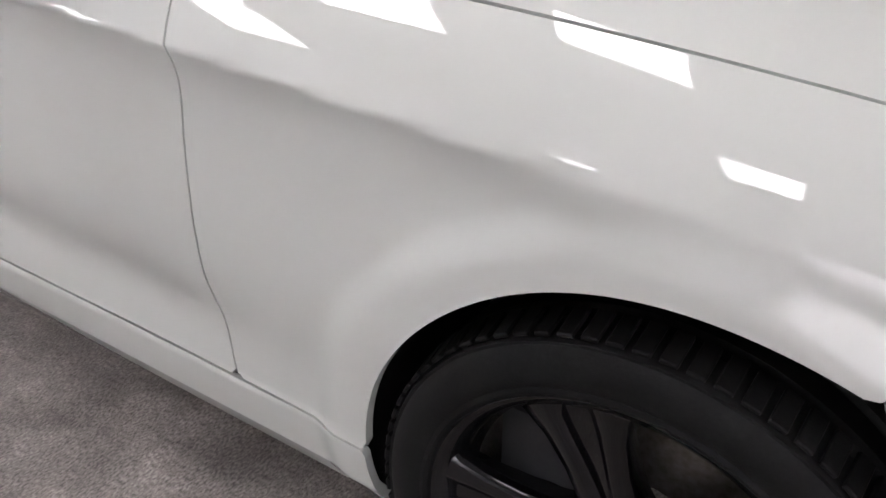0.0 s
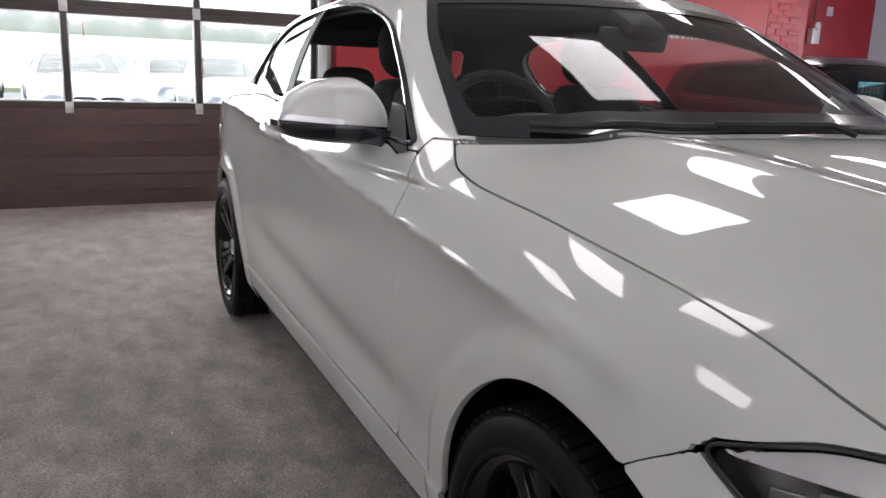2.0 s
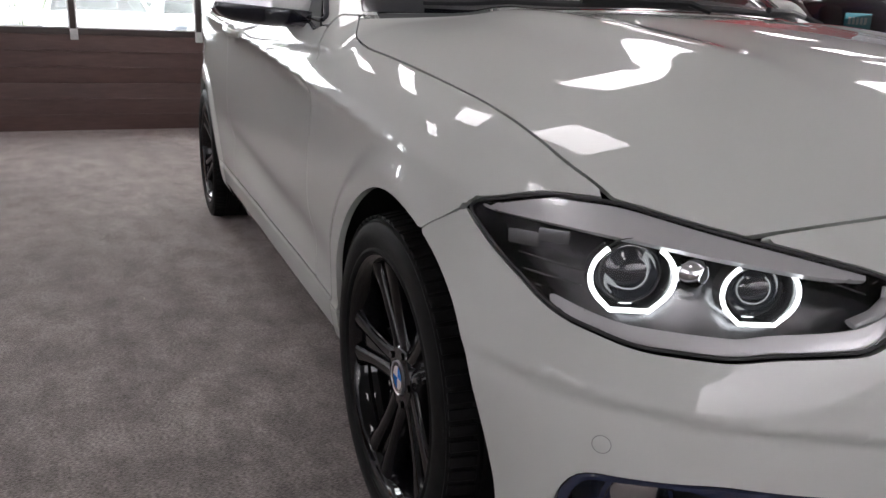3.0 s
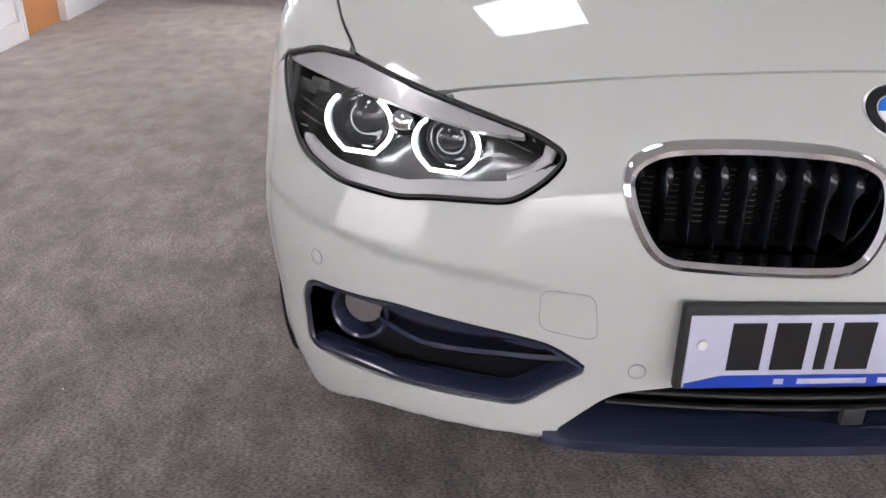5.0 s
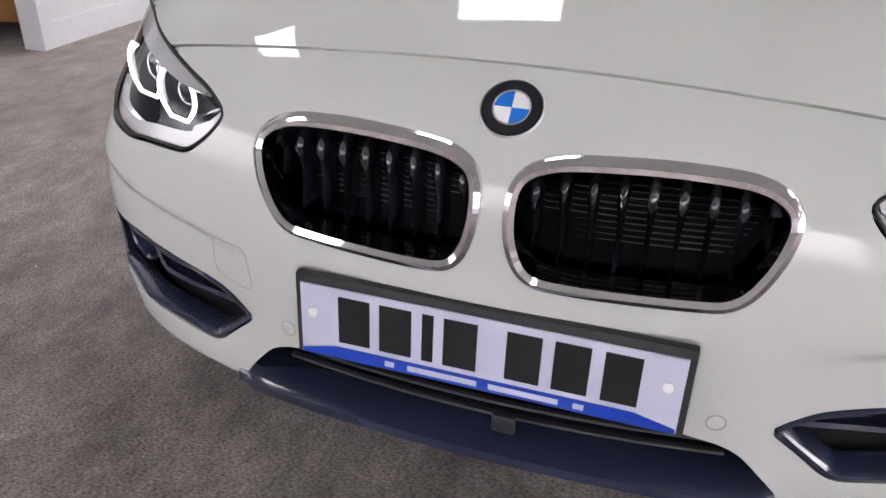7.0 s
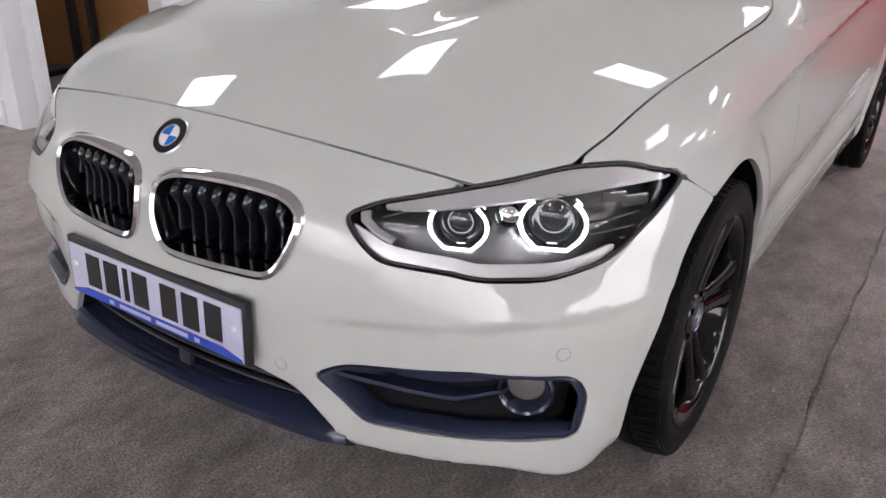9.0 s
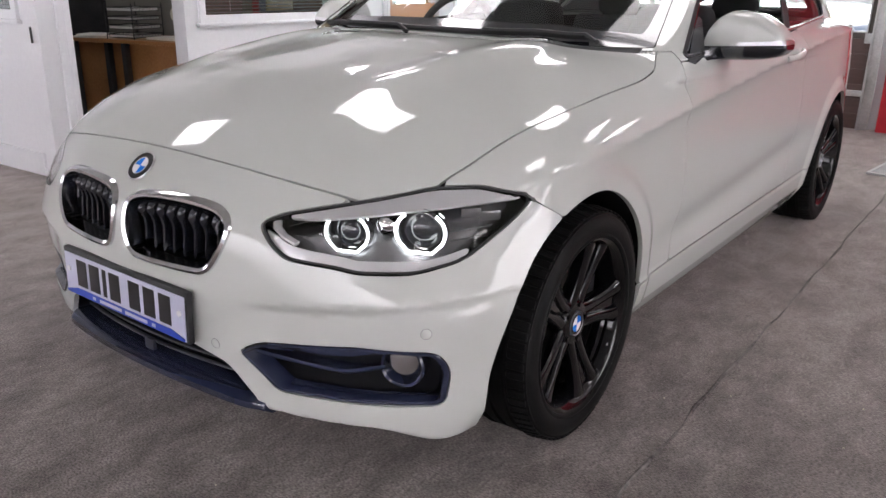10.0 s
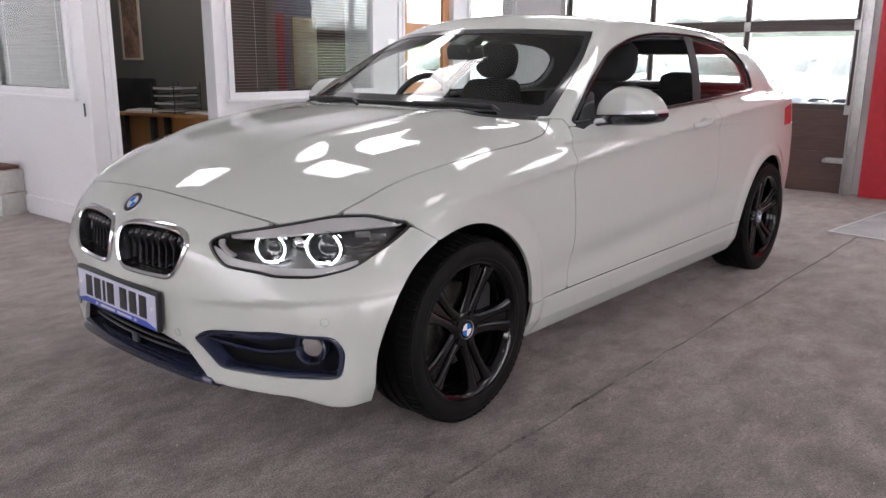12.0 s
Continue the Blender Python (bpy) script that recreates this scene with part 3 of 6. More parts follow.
def clip(p, t, v, f=skin):
    """Keeps the side of a triangle mesh where v < 0; new corners are drawn back onto the surface f."""
    neg = v < 0
    k = neg[t].sum(1)
    whole, cut = t[k == 3], t[(k == 1) | (k == 2)]
    cache, more, faces = {}, [], []

    def mid(a, b):
        key = (a, b) if a < b else (b, a)
        if key not in cache:
            s = v[a] / (v[a] - v[b])
            more.append(p[a] + s * (p[b] - p[a]))
            cache[key] = len(p) + len(more) - 1
        return cache[key]
    for tri in cut:
        ins = neg[tri]
        i = int(np.argmax(ins)) if ins.sum() == 1 else int(np.argmin(ins))
        a, b, c = (int(q) for q in np.roll(tri, -i))
        ab, ac = mid(a, b), mid(a, c)
        faces += [(a, ab, ac)] if ins.sum() == 1 else [(ab, b, c), (ab, c, ac)]
    if more:
        extra = np.array(more)
        extra = settle(f, extra, 2) if f else extra
        p = np.concatenate([p, extra])
    t = np.concatenate([whole, np.array(faces, np.int64).reshape(-1, 3)])
    used, inv = np.unique(t, return_inverse=True)
    return p[used], inv.reshape(-1, 3)


def sheet_mesh(p, t, mat, depth=0.014, f=skin, both=False, lift=0.0):
    """A panel of the skin with turned-in edges, shaded by the skin's own normals; both: its mirror image joined on."""
    n = normals(f, p)
    e = np.concatenate([t[:, [0, 1]], t[:, [1, 2]], t[:, [2, 0]]])
    key = np.sort(e, 1)
    _, first, count = np.unique(key, axis=0, return_index=True, return_counts=True)
    rim = e[first[count == 1]]
    if both:
        rim = rim[~((np.abs(p[rim[:, 0], 1]) < 1e-4) & (np.abs(p[rim[:, 1], 1]) < 1e-4))]
    p = p + lift * n
    m = len(p)
    ids = np.unique(rim)
    pos = {int(q): m + i for i, q in enumerate(ids)}
    low = {int(q): m + len(ids) + i for i, q in enumerate(ids)}
    verts = np.concatenate([p, p[ids], p[ids] - depth * n[ids]])
    side = np.array([(pos[int(b)], pos[int(a)], low[int(a)], low[int(b)]) for a, b in rim]) if len(rim) else np.zeros((0, 4), int)
    faces = [tuple(q) for q in t.tolist()] + [tuple(q) for q in side.tolist()]
    nv = len(verts)
    # edge normals of the rim: along the skin, away from the panel
    rn = np.zeros((nv, 3))
    for a, b in rim:
        d = np.cross(p[b] - p[a], n[a])
        for q in (pos[int(a)], pos[int(b)], low[int(a)], low[int(b)]):
            rn[q] += d
    rn[:m] = n
    ln = np.linalg.norm(rn, axis=1)
    rn[ln > 0] /= ln[ln > 0][:, None]
    if both:
        verts = np.concatenate([verts, verts * (1, -1, 1)])
        rn = np.concatenate([rn, rn * (1, -1, 1)])
        faces += [tuple(i + nv for i in q[::-1]) for q in faces]
    me = bpy.data.meshes.new("panel")
    me.from_pydata(verts.tolist(), [], faces)
    me.materials.append(mat)
    me.polygons.foreach_set("use_smooth", [True] * len(me.polygons))
    me.normals_split_custom_set_from_vertices(rn.tolist())
    return me


def flipped(me):
    """The mirror image of a panel, for the other side of the car."""
    co = np.zeros(len(me.vertices) * 3)
    me.vertices.foreach_get("co", co)
    no = np.zeros(len(me.vertices) * 3)
    me.vertex_normals.foreach_get("vector", no)
    out = bpy.data.meshes.new("panel")
    nn = np.zeros((len(me.vertices), 3))
    for loop, c in zip(me.loops, me.corner_normals):
        nn[loop.vertex_index] = c.vector
    out.from_pydata((co.reshape(-1, 3) * (1, -1, 1)).tolist(), [], [tuple(reversed(q.vertices[:])) for q in me.polygons])
    out.materials.append(me.materials[0])
    out.polygons.foreach_set("use_smooth", [True] * len(out.polygons))
    out.normals_split_custom_set_from_vertices((nn * (1, -1, 1)).tolist())
    return out


# outlines of the openings and shut lines, each in the projection that shows it
LAMP = fillet([(0.843, 0.726), (0.771, 0.757), (0.704, 0.758), (0.630, 0.739), (0.552, 0.722), (0.460, 0.701), (0.414, 0.678), (0.445, 0.641), (0.490, 0.610), (0.600, 0.601), (0.638, 0.593), (0.735, 0.593), (0.798, 0.614), (0.831, 0.674)], 0.02)
GRILLE = fillet([(0.016, 0.662), (0.032, 0.690), (0.079, 0.704), (0.207, 0.708), (0.312, 0.699), (0.355, 0.668), (0.340, 0.605), (0.303, 0.548), (0.24, 0.545), (0.10, 0.543), (0.042, 0.548), (0.018, 0.60)], [0.03, 0.03, 0.05, 0.1, 0.04, 0.03, 0.06, 0.04, 0.06, 0.06, 0.035, 0.05])
FOG = fillet([(0.370, 0.376), (0.425, 0.406), (0.646, 0.431), (0.785, 0.421), (0.801, 0.378), (0.793, 0.288), (0.633, 0.294), (0.462, 0.293)], 0.02)
INTAKE = fillet([(-0.5, 0.366), (0.20, 0.366), (0.335, 0.335), (0.405, 0.255), (0.40, 0.18), (-0.5, 0.18)], [0, 0.05, 0.03, 0.01, 0, 0])
HATCH = fillet([(-0.55, 1.07), (0.55, 1.07), (0.47, 1.27), (-0.47, 1.27)], 0.05)
WINDOWS = fillet([(-0.665, 0.972), (-0.90, 1.128), (-1.12, 1.240), (-1.42, 1.310), (-1.75, 1.335), (-2.15, 1.330), (-2.50, 1.300), (-2.70, 1.225), (-2.715, 1.13), (-2.64, 1.047), (-1.76, 1.016), (-1.2, 0.992)], [0.02, 0.1, 0.1, 0.15, 0.2, 0.2, 0.12, 0.09, 0.05, 0.04, 0.2, 0.2])
HOOD_SIDE = ([-0.60, -0.51, -0.38, -0.13, 0.127, 0.342, 0.466, 0.50, 0.56, 0.604, 0.68], [0.742, 0.774, 0.784, 0.780, 0.763, 0.734, 0.703, 0.700, 0.665, 0.615, 0.56])


def regions(p):
    x, y, z = p.T
    r = {}
    lamp = np.maximum(inside(y, z, LAMP), 0.1 - x)
    grille = np.maximum(inside(y, z, GRILLE), 0.5 - x)
    fog = np.maximum(inside(y, z, FOG), 0.3 - x)
    intake = np.maximum(inside(y, z, INTAKE), 0.6 - x)
    arch_f = np.hypot(x - 0.040, z - 0.305) - 0.385
    arch_r = np.hypot(x - AXLE_R, z - 0.315) - 0.365
    win = np.maximum(inside(x, z, WINDOWS), 0.5 - y)
    scr = x - (-0.285 - 0.62 * y ** 2)      # ahead of the windscreen's foot
    screen = np.maximum.reduce([scr + 0.004, 0.004 - lower(x, y, z), -2.0 - x, y - spl(z, [0.9, 1.0, 1.1, 1.2, 1.33], [0.76, 0.725, 0.69, 0.65, 0.565]), z - (1.345 - 0.02 * (y / 0.6) ** 2)])
    hatch = np.maximum(inside(y, z, HATCH), x + 2.9)
    cowl = np.maximum.reduce([scr - 0.03, -0.004 - scr, y - 0.70, x + 0.2, z - 1.06])
    tail = np.maximum.reduce([x + 2.99, 0.835 - z, z - 0.965 + 0.1 * (x + 3.3), 0.42 - y])
    hole = np.minimum.reduce([lamp, grille, fog, intake, arch_f, arch_r, win, screen, hatch, cowl, tail])
    hood = np.maximum.reduce([y - spl(x, *HOOD_SIDE), x - (0.650 - 0.15 * y ** 2 - 0.25 * y ** 4), 0.03 - scr, 0.68 - z])
    seam = x - spl(z, [0.15, 0.64, 0.72, 0.76], [0.174, 0.174, 0.272, 0.32])
    nose = np.maximum(-seam, np.minimum(y - 0.56, z - 0.735))
    door = np.maximum.reduce([x - spl(z, [0.3, 0.34, 0.487, 0.70, 0.80, 0.94, 1.05], [-0.60, -0.604, -0.619, -0.618, -0.612, -0.632, -0.66]),
                              spl(z, [0.3, 0.5, 0.8, 1.05], [-1.88, -1.93, -1.955, -1.93]) - x, spl(x, [-2.4, -1.9, -1.2, -0.62, -0.3], [0.345, 0.342, 0.338, 0.334, 0.33]) - z, z - spl(x, [-2.0, -1.76, -0.7], [1.010, 1.004, 0.958])])
    sill = np.maximum.reduce([z - spl(x, [-2.4, -1.9, -1.2, -0.62, -0.3], [0.345, 0.342, 0.338, 0.334, 0.33]), x + 0.29, -2.34 - x])
    r.update(lamp=lamp, grille=grille, fog=fog, intake=intake, win=win, screen=screen, hole=hole, hood=hood, nose=nose, door=door, sill=sill, seam=seam, hatch=hatch, cowl=cowl, tail=tail)
    return r


GAP = 0.0019
R0 = regions(P0)
keep_half = -P0[:, 1]
car = thing("car", "white three-door hatchback with black alloy wheels, daytime lights on", "car")


def panel(v):
    """Clips the skin to v < 0, on the car's left half."""
    p, t = clip(P0, T0, v)
    y = -p[:, 1]
    p, t = clip(p, t, y)
    p[np.abs(p[:, 1]) < 2e-4, 1] = 0
    return p, t


solid = -R0["hole"]
front_part = np.maximum(R0["hood"], solid) + GAP
hood = part("bonnet", sheet_mesh(*panel(front_part), PAINT, both=True), None, car, "white bonnet with soft ridges")
bump = np.maximum.reduce([R0["nose"], -R0["hood"], solid]) + GAP
front_bumper = part("front_bumper", sheet_mesh(*panel(bump), PAINT, both=True), None, car, "white front bumper")
fend = np.maximum.reduce([-P0[:, 0] - 0.75, -R0["hood"], -R0["nose"], -R0["door"], -R0["sill"], -R0["screen"], P0[:, 0] * -1 + spl(P0[:, 2], [0.3, 0.34, 0.487, 0.70, 0.80, 0.94, 1.05], [-0.60, -0.604, -0.619, -0.618, -0.612, -0.632, -0.66]), (P0[:, 2] - 0.985), solid]) + GAP
side_sheets = [("front_wing", fend, "white front wing"),
               ("door", np.maximum.reduce([R0["door"], -R0["win"]]) + GAP, "white door"),
               ("side_skirt", np.maximum.reduce([R0["sill"], solid]) + GAP, "white side skirt")]
rest = np.maximum.reduce([-R0["hood"], -R0["nose"], -R0["door"], -R0["sill"], -(fend - GAP), solid]) + GAP
shell = part("body_shell", sheet_mesh(*panel(rest), PAINT, both=True), None, car, "white roof, pillars and rear quarters")
doors = {}
for name, v, label in side_sheets:
    me = sheet_mesh(*panel(v), PAINT)
    for side in (1, -1):
        ob = part(name, me if side > 0 else flipped(me), None, car, label)
        if name == "door":
            doors[side] = ob
# panes
part("windscreen", sheet_mesh(*panel(R0["screen"] + 0.001), GLASS, 0.005, both=True, lift=-0.003), None, car, "clear raked windscreen")
border = np.maximum(R0["screen"] + 0.001, -R0["screen"] - spl(P0[:, 2], [0.98, 1.06, 1.25], [0.075, 0.032, 0.022]))
part("screen_border", sheet_mesh(*panel(border), GLOSS_BLACK, 0.002, both=True, lift=-0.0005), None, car, "black printed border of the windscreen")
part("rear_window", sheet_mesh(*panel(R0["hatch"] + 0.001), TINTED, 0.005, both=True, lift=-0.003), None, car, "rear window pane")
cowl_me = sheet_mesh(*panel(R0["cowl"]), PLASTIC, 0.02, lift=-0.004)
for me in (cowl_me, flipped(cowl_me)):
    part("cowl", me, None, car, "black plastic scuttle under the windscreen")
quarter = np.maximum(R0["win"], P0[:, 0] + spl(P0[:, 2], [1.0, 1.33], [1.79, 2.08]))
post = np.maximum.reduce([R0["win"], -P0[:, 0] - spl(P0[:, 2], [1.0, 1.33], [1.79, 2.08]), P0[:, 0] + spl(P0[:, 2], [1.0, 1.33], [1.70, 1.99])])
TAIL_RED = material("red_lens", (0.5, 0.01, 0.012), 0.1, 0, 0.8)
for name, v, mat, lift, label in (("quarter_window", quarter + 0.002, TINTED, -0.004, "rear side pane"), ("pillar_trim", post, PLASTIC, -0.001, "gloss black door pillar"), ("tail_lamp", R0["tail"], TAIL_RED, -0.002, "red tail lamp")):
    me = sheet_mesh(*panel(v), mat, 0.006, lift=lift)
    part(name, me, None, car, label)
    part(name, flipped(me), None, car, label)
lining = np.maximum.reduce([rest, 1.0 - P0[:, 2], 0.02 - lower(*P0.T)])
part("headliner", sheet_mesh(*panel(lining), material("grey_headliner", (0.10, 0.10, 0.105), 0.9), 0.01, both=True, lift=-0.028), None, car, "dark grey roof lining")


# a near-black sheet added behind the skin to shade the gaps: wheel wells, grille ducts and the cabin hollowed out
def liner(x, y, z):
    ay = np.abs(y)
    v = lower(x, y, z) + 0.022
    for xw in (0.0, AXLE_R):
        v = np.maximum(v, -np.maximum(np.hypot(x - xw - 0.02, z - 0.33) - 0.385, 0.52 - ay))
    v = np.maximum(v, -np.maximum.reduce([0.60 - x, z - 0.77, 0.2 - z, ay - 0.40]))
    v = np.maximum(v, -np.maximum.reduce([0.12 + 0.9 * (0.84 - ay) - x, z - 0.775, 0.57 - z, 0.38 - ay]))
    v = np.maximum(v, -np.maximum.reduce([0.36 + 0.5 * (0.78 - ay) - x, z - 0.47, 0.24 - z, 0.32 - ay]))
    v = np.maximum(v, -np.maximum.reduce([x + 0.78, -3.2 - x, ay - 0.73, 0.42 - z]))
    v = np.maximum(v, -np.maximum.reduce([x + 0.35, -3.2 - x, ay - 0.66, 0.90 - z]))
    return v


def simple_mesh(f, lo, hi, n, mat):
    p, q = nets(f, lo, hi, n)
    me = bpy.data.meshes.new("m")
    me.from_pydata(p.tolist(), [], q.tolist())
    me.materials.append(mat)
    me.polygons.foreach_set("use_smooth", [True] * len(me.polygons))
    me.set_sharp_from_angle(angle=radians(40))
    return me


part("gap_backing", simple_mesh(liner, (-3.6, -0.92, 0.12), (0.84, 0.92, 1.1), (150, 64, 36), DARK), None, car, "near-black sheet added to put shade behind the panel gaps")


# ---- the car's fittings ----
def on_front(y, z, off=0.0):
    """The nose's x at a side distance and height, off metres inside the skin."""
    y, z = np.atleast_1d(np.asarray(y, float)), np.atleast_1d(np.asarray(z, float))
    lo, hi = np.full(len(y), 0.05), np.full(len(y), 0.9)
    for _ in range(40):
        m = (lo + hi) / 2
        v = skin(m, y, z) + off < 0
        lo, hi = np.where(v, m, lo), np.where(v, hi, m)
    return lo


def on_side(x, z, off=0.0):
    x, z = np.atleast_1d(np.asarray(x, float)), np.atleast_1d(np.asarray(z, float))
    lo, hi = np.full(len(x), 0.2), np.full(len(x), 1.0)
    for _ in range(40):
        m = (lo + hi) / 2
        v = skin(x, m, z) + off < 0
        lo, hi = np.where(v, m, lo), np.where(v, hi, m)
    return lo


def on_top(x, y, off=0.0):
    x, y = np.atleast_1d(np.asarray(x, float)), np.atleast_1d(np.asarray(y, float))
    lo, hi = np.full(len(x), 0.6), np.full(len(x), 1.5)
    for _ in range(40):
        m = (lo + hi) / 2
        v = skin(x, y, m) + off < 0
        lo, hi = np.where(v, m, lo), np.where(v, hi, m)
    return lo


def grown(poly, d):
    """An outline moved outwards by d."""
    a, b = np.roll(poly, 1, 0), np.roll(poly, -1, 0)
    t = b - a
    n = np.stack([t[:, 1], -t[:, 0]], 1)
    n /= np.maximum(np.linalg.norm(n, axis=1), 1e-9)[:, None]
    area = 0.5 * (poly[:, 0] * b[:, 1] - b[:, 0] * poly[:, 1]).sum()
    return poly + n * (d if area > 0 else -d)


def loft_bm(rings, bm=None, cap=True, closed=False):
    bm = bm or bmesh.new()
    vs = [[bm.verts.new(p) for p in r] for r in rings]
    n = len(vs[0])
    for i in range(len(vs) if closed else len(vs) - 1):
        a, b = vs[i], vs[(i + 1) % len(vs)]
        for k in range(n):
            bm.faces.new((a[k], a[(k + 1) % n], b[(k + 1) % n], b[k]))
    if cap and not closed:
        bm.faces.new(vs[0][::-1])
        bm.faces.new(vs[-1])
    return bm


def pair(name, me, label="", parents=None, mat=None):
    """A part on the left side and its mirror image on the right."""
    if not isinstance(me, bpy.types.Mesh):
        me = mesh_of(me, mat)
    out = []
    for s in (1, -1):
        m = me
        if s < 0:
            m = me.copy()
            m.transform(MIRROR)
            m.flip_normals()
        out.append(part(name, m, None, parents[0 if s > 0 else 1] if parents else car, label))
    return out


# wheels: tyre with a treaded shoulder, rim, five twin spokes, cap with a blue and white roundel
BLUE = material("badge_blue", (0.01, 0.16, 0.62), 0.25, 0, 0.8)
BADGE_WHITE = material("badge_white", (0.8, 0.8, 0.82), 0.25, 0, 0.8)
RIM = material("black_alloy", (0.003, 0.003, 0.004), 0.08, 0.0, 0.5, 0.2)
DISC = mottled(material("brake_disc", (0.3, 0.28, 0.26), 0.4, 0.9), ((0.16, 0.13, 0.11), (0.34, 0.32, 0.3)), (8, 90))


def roundel(parent, m, r):
    """A round badge: metal edge, black ring, quarters in blue and white."""
    b = part("badge", spin_bm([(0.0, 0.0), (r, 0.0), (r * 1.0, r * 0.07), (r * 0.95, r * 0.12), (r * 0.92, r * 0.07), (0, r * 0.07)], 40), SATIN, parent, "round badge with blue and white quarters", m)
    part("ring", spin_bm([(r * 0.92, r * 0.07), (r * 0.9, r * 0.12), (r * 0.58, r * 0.13), (r * 0.56, r * 0.07)], 40), GLOSS_BLACK, b)
    for k in range(4):
        bm = bmesh.new()
        c = [(0, 0)] + [(r * 0.55 * math.cos(a), r * 0.55 * math.sin(a)) for a in np.linspace(k * math.pi / 2, (k + 1) * math.pi / 2, 9)]
        prism_bm(c, r * 0.05, "Z", r * 0.07, bm=bm)
        part("quarter", bm, BLUE if k % 2 else BADGE_WHITE, b, smooth=0)
    part("edge", tube_bm([(r * 0.57 * math.cos(a), r * 0.57 * math.sin(a), r * 0.12) for a in np.linspace(0, math.tau, 32, endpoint=False)], r * 0.03, 6, closed=True), SATIN, b)
    return b


def wheel_meshes():
    # axis along y; outer face towards +y
    prof = [(0.222, -0.095), (0.245, -0.108), (0.285, -0.112), (0.306, -0.102), (0.309, -0.085), (0.310, -0.06),
            (0.317, -0.052), (0.310, -0.050), (0.310, -0.042), (0.317, -0.040), (0.3175, -0.008), (0.310, -0.006), (0.310, 0.006), (0.3175, 0.008),
            (0.317, 0.040), (0.310, 0.042), (0.310, 0.050), (0.317, 0.052), (0.310, 0.06), (0.309, 0.085), (0.3065, 0.098), (0.304, 0.104), (0.300, 0.1035), (0.292, 0.1095), (0.275, 0.1125), (0.262, 0.1115), (0.253, 0.108), (0.247, 0.110), (0.242, 0.108), (0.235, 0.096)]
    tyre = mesh_of(spin_bm(prof, 96, "Y", closed=True), RUBBER)
    bm = bmesh.new()
    for k in range(76):
        a = k * math.tau / 76
        for q in (1, -1):
            v = box_bm(0.006, 0.046, 0.0185, 0.0015, (0, 0, 0), 1)
            bmesh.ops.transform(v, matrix=Matrix.Rotation(a, 4, "Y") @ Matrix.Translation((0.3138, q * 0.079, 0)) @ Matrix.Rotation(q * 0.16, 4, "Z"), verts=v.verts)
            tmp = bpy.data.meshes.new("t")
            v.to_mesh(tmp)
            v.free()
            bm.from_mesh(tmp)
            bpy.data.meshes.remove(tmp)
    tread = mesh_of(bm, RUBBER)
    rim = mesh_of(spin_bm([(0.224, -0.10), (0.230, -0.098), (0.226, -0.085), (0.212, -0.07), (0.205, 0.03), (0.206, 0.07), (0.214, 0.094), (0.224, 0.1015), (0.2305, 0.104), (0.2315, 0.100), (0.223, 0.096), (0.214, 0.086), (0.209, 0.07), (0.200, 0.05), (0.200, -0.06), (0.208, -0.09)], 72, "Y", closed=True), RIM)
    bm = bmesh.new()
    for off in (-1, 1):
        rings = []
        for r, w, c, top, deep in ((0.045, 0.020, 0.014, 0.070, 0.05), (0.075, 0.017, 0.0135, 0.073, 0.045), (0.12, 0.0155, 0.016, 0.079, 0.04), (0.165, 0.017, 0.021, 0.086, 0.036), (0.195, 0.022, 0.026, 0.092, 0.034), (0.214, 0.028, 0.029, 0.095, 0.034)):
            c *= off * 1.45
            w *= 1.65
            b = top - deep
            rings.append([(r, b, c - w * 0.5), (r, top - 0.010, c - w * 0.62), (r, top - 0.003, c - w * 0.45), (r, top, c - w * 0.1 * off), (r, top - 0.003, c + w * 0.45), (r, top - 0.010, c + w * 0.62), (r, b, c + w * 0.5)])
        loft_bm(rings, bm)
    rings = [[(r, 0.05, -w), (r, t, -w), (r, t, w), (r, 0.05, w)] for r, w, t in ((0.05, 0.012, 0.060), (0.12, 0.016, 0.066), (0.205, 0.027, 0.080))]
    loft_bm(rings, bm)
    spoke = mesh_of(bm, RIM, 50)
    bm = spin_bm([(0.0, 0.03), (0.07, 0.03), (0.068, 0.062), (0.058, 0.072), (0.036, 0.074), (0.034, 0.068), (0.0, 0.068)], 40, "Y")
    hub = mesh_of(bm, RIM)
    disc = mesh_of(spin_bm([(0.06, 0.0), (0.15, 0.0), (0.152, -0.01), (0.15, -0.022), (0.06, -0.022)], 48, "Y", closed=True), DISC)
    bolt = mesh_of(spin_bm([(0.0, 0.085), (0.007, 0.085), (0.008, 0.076), (0.008, 0.06)], 8, "Y"), RIM)
    for me in (rim, spoke):
        me.transform(Matrix.Diagonal((1.05, 1, 1.05, 1)))
    return tyre, tread, rim, spoke, hub, disc, bolt


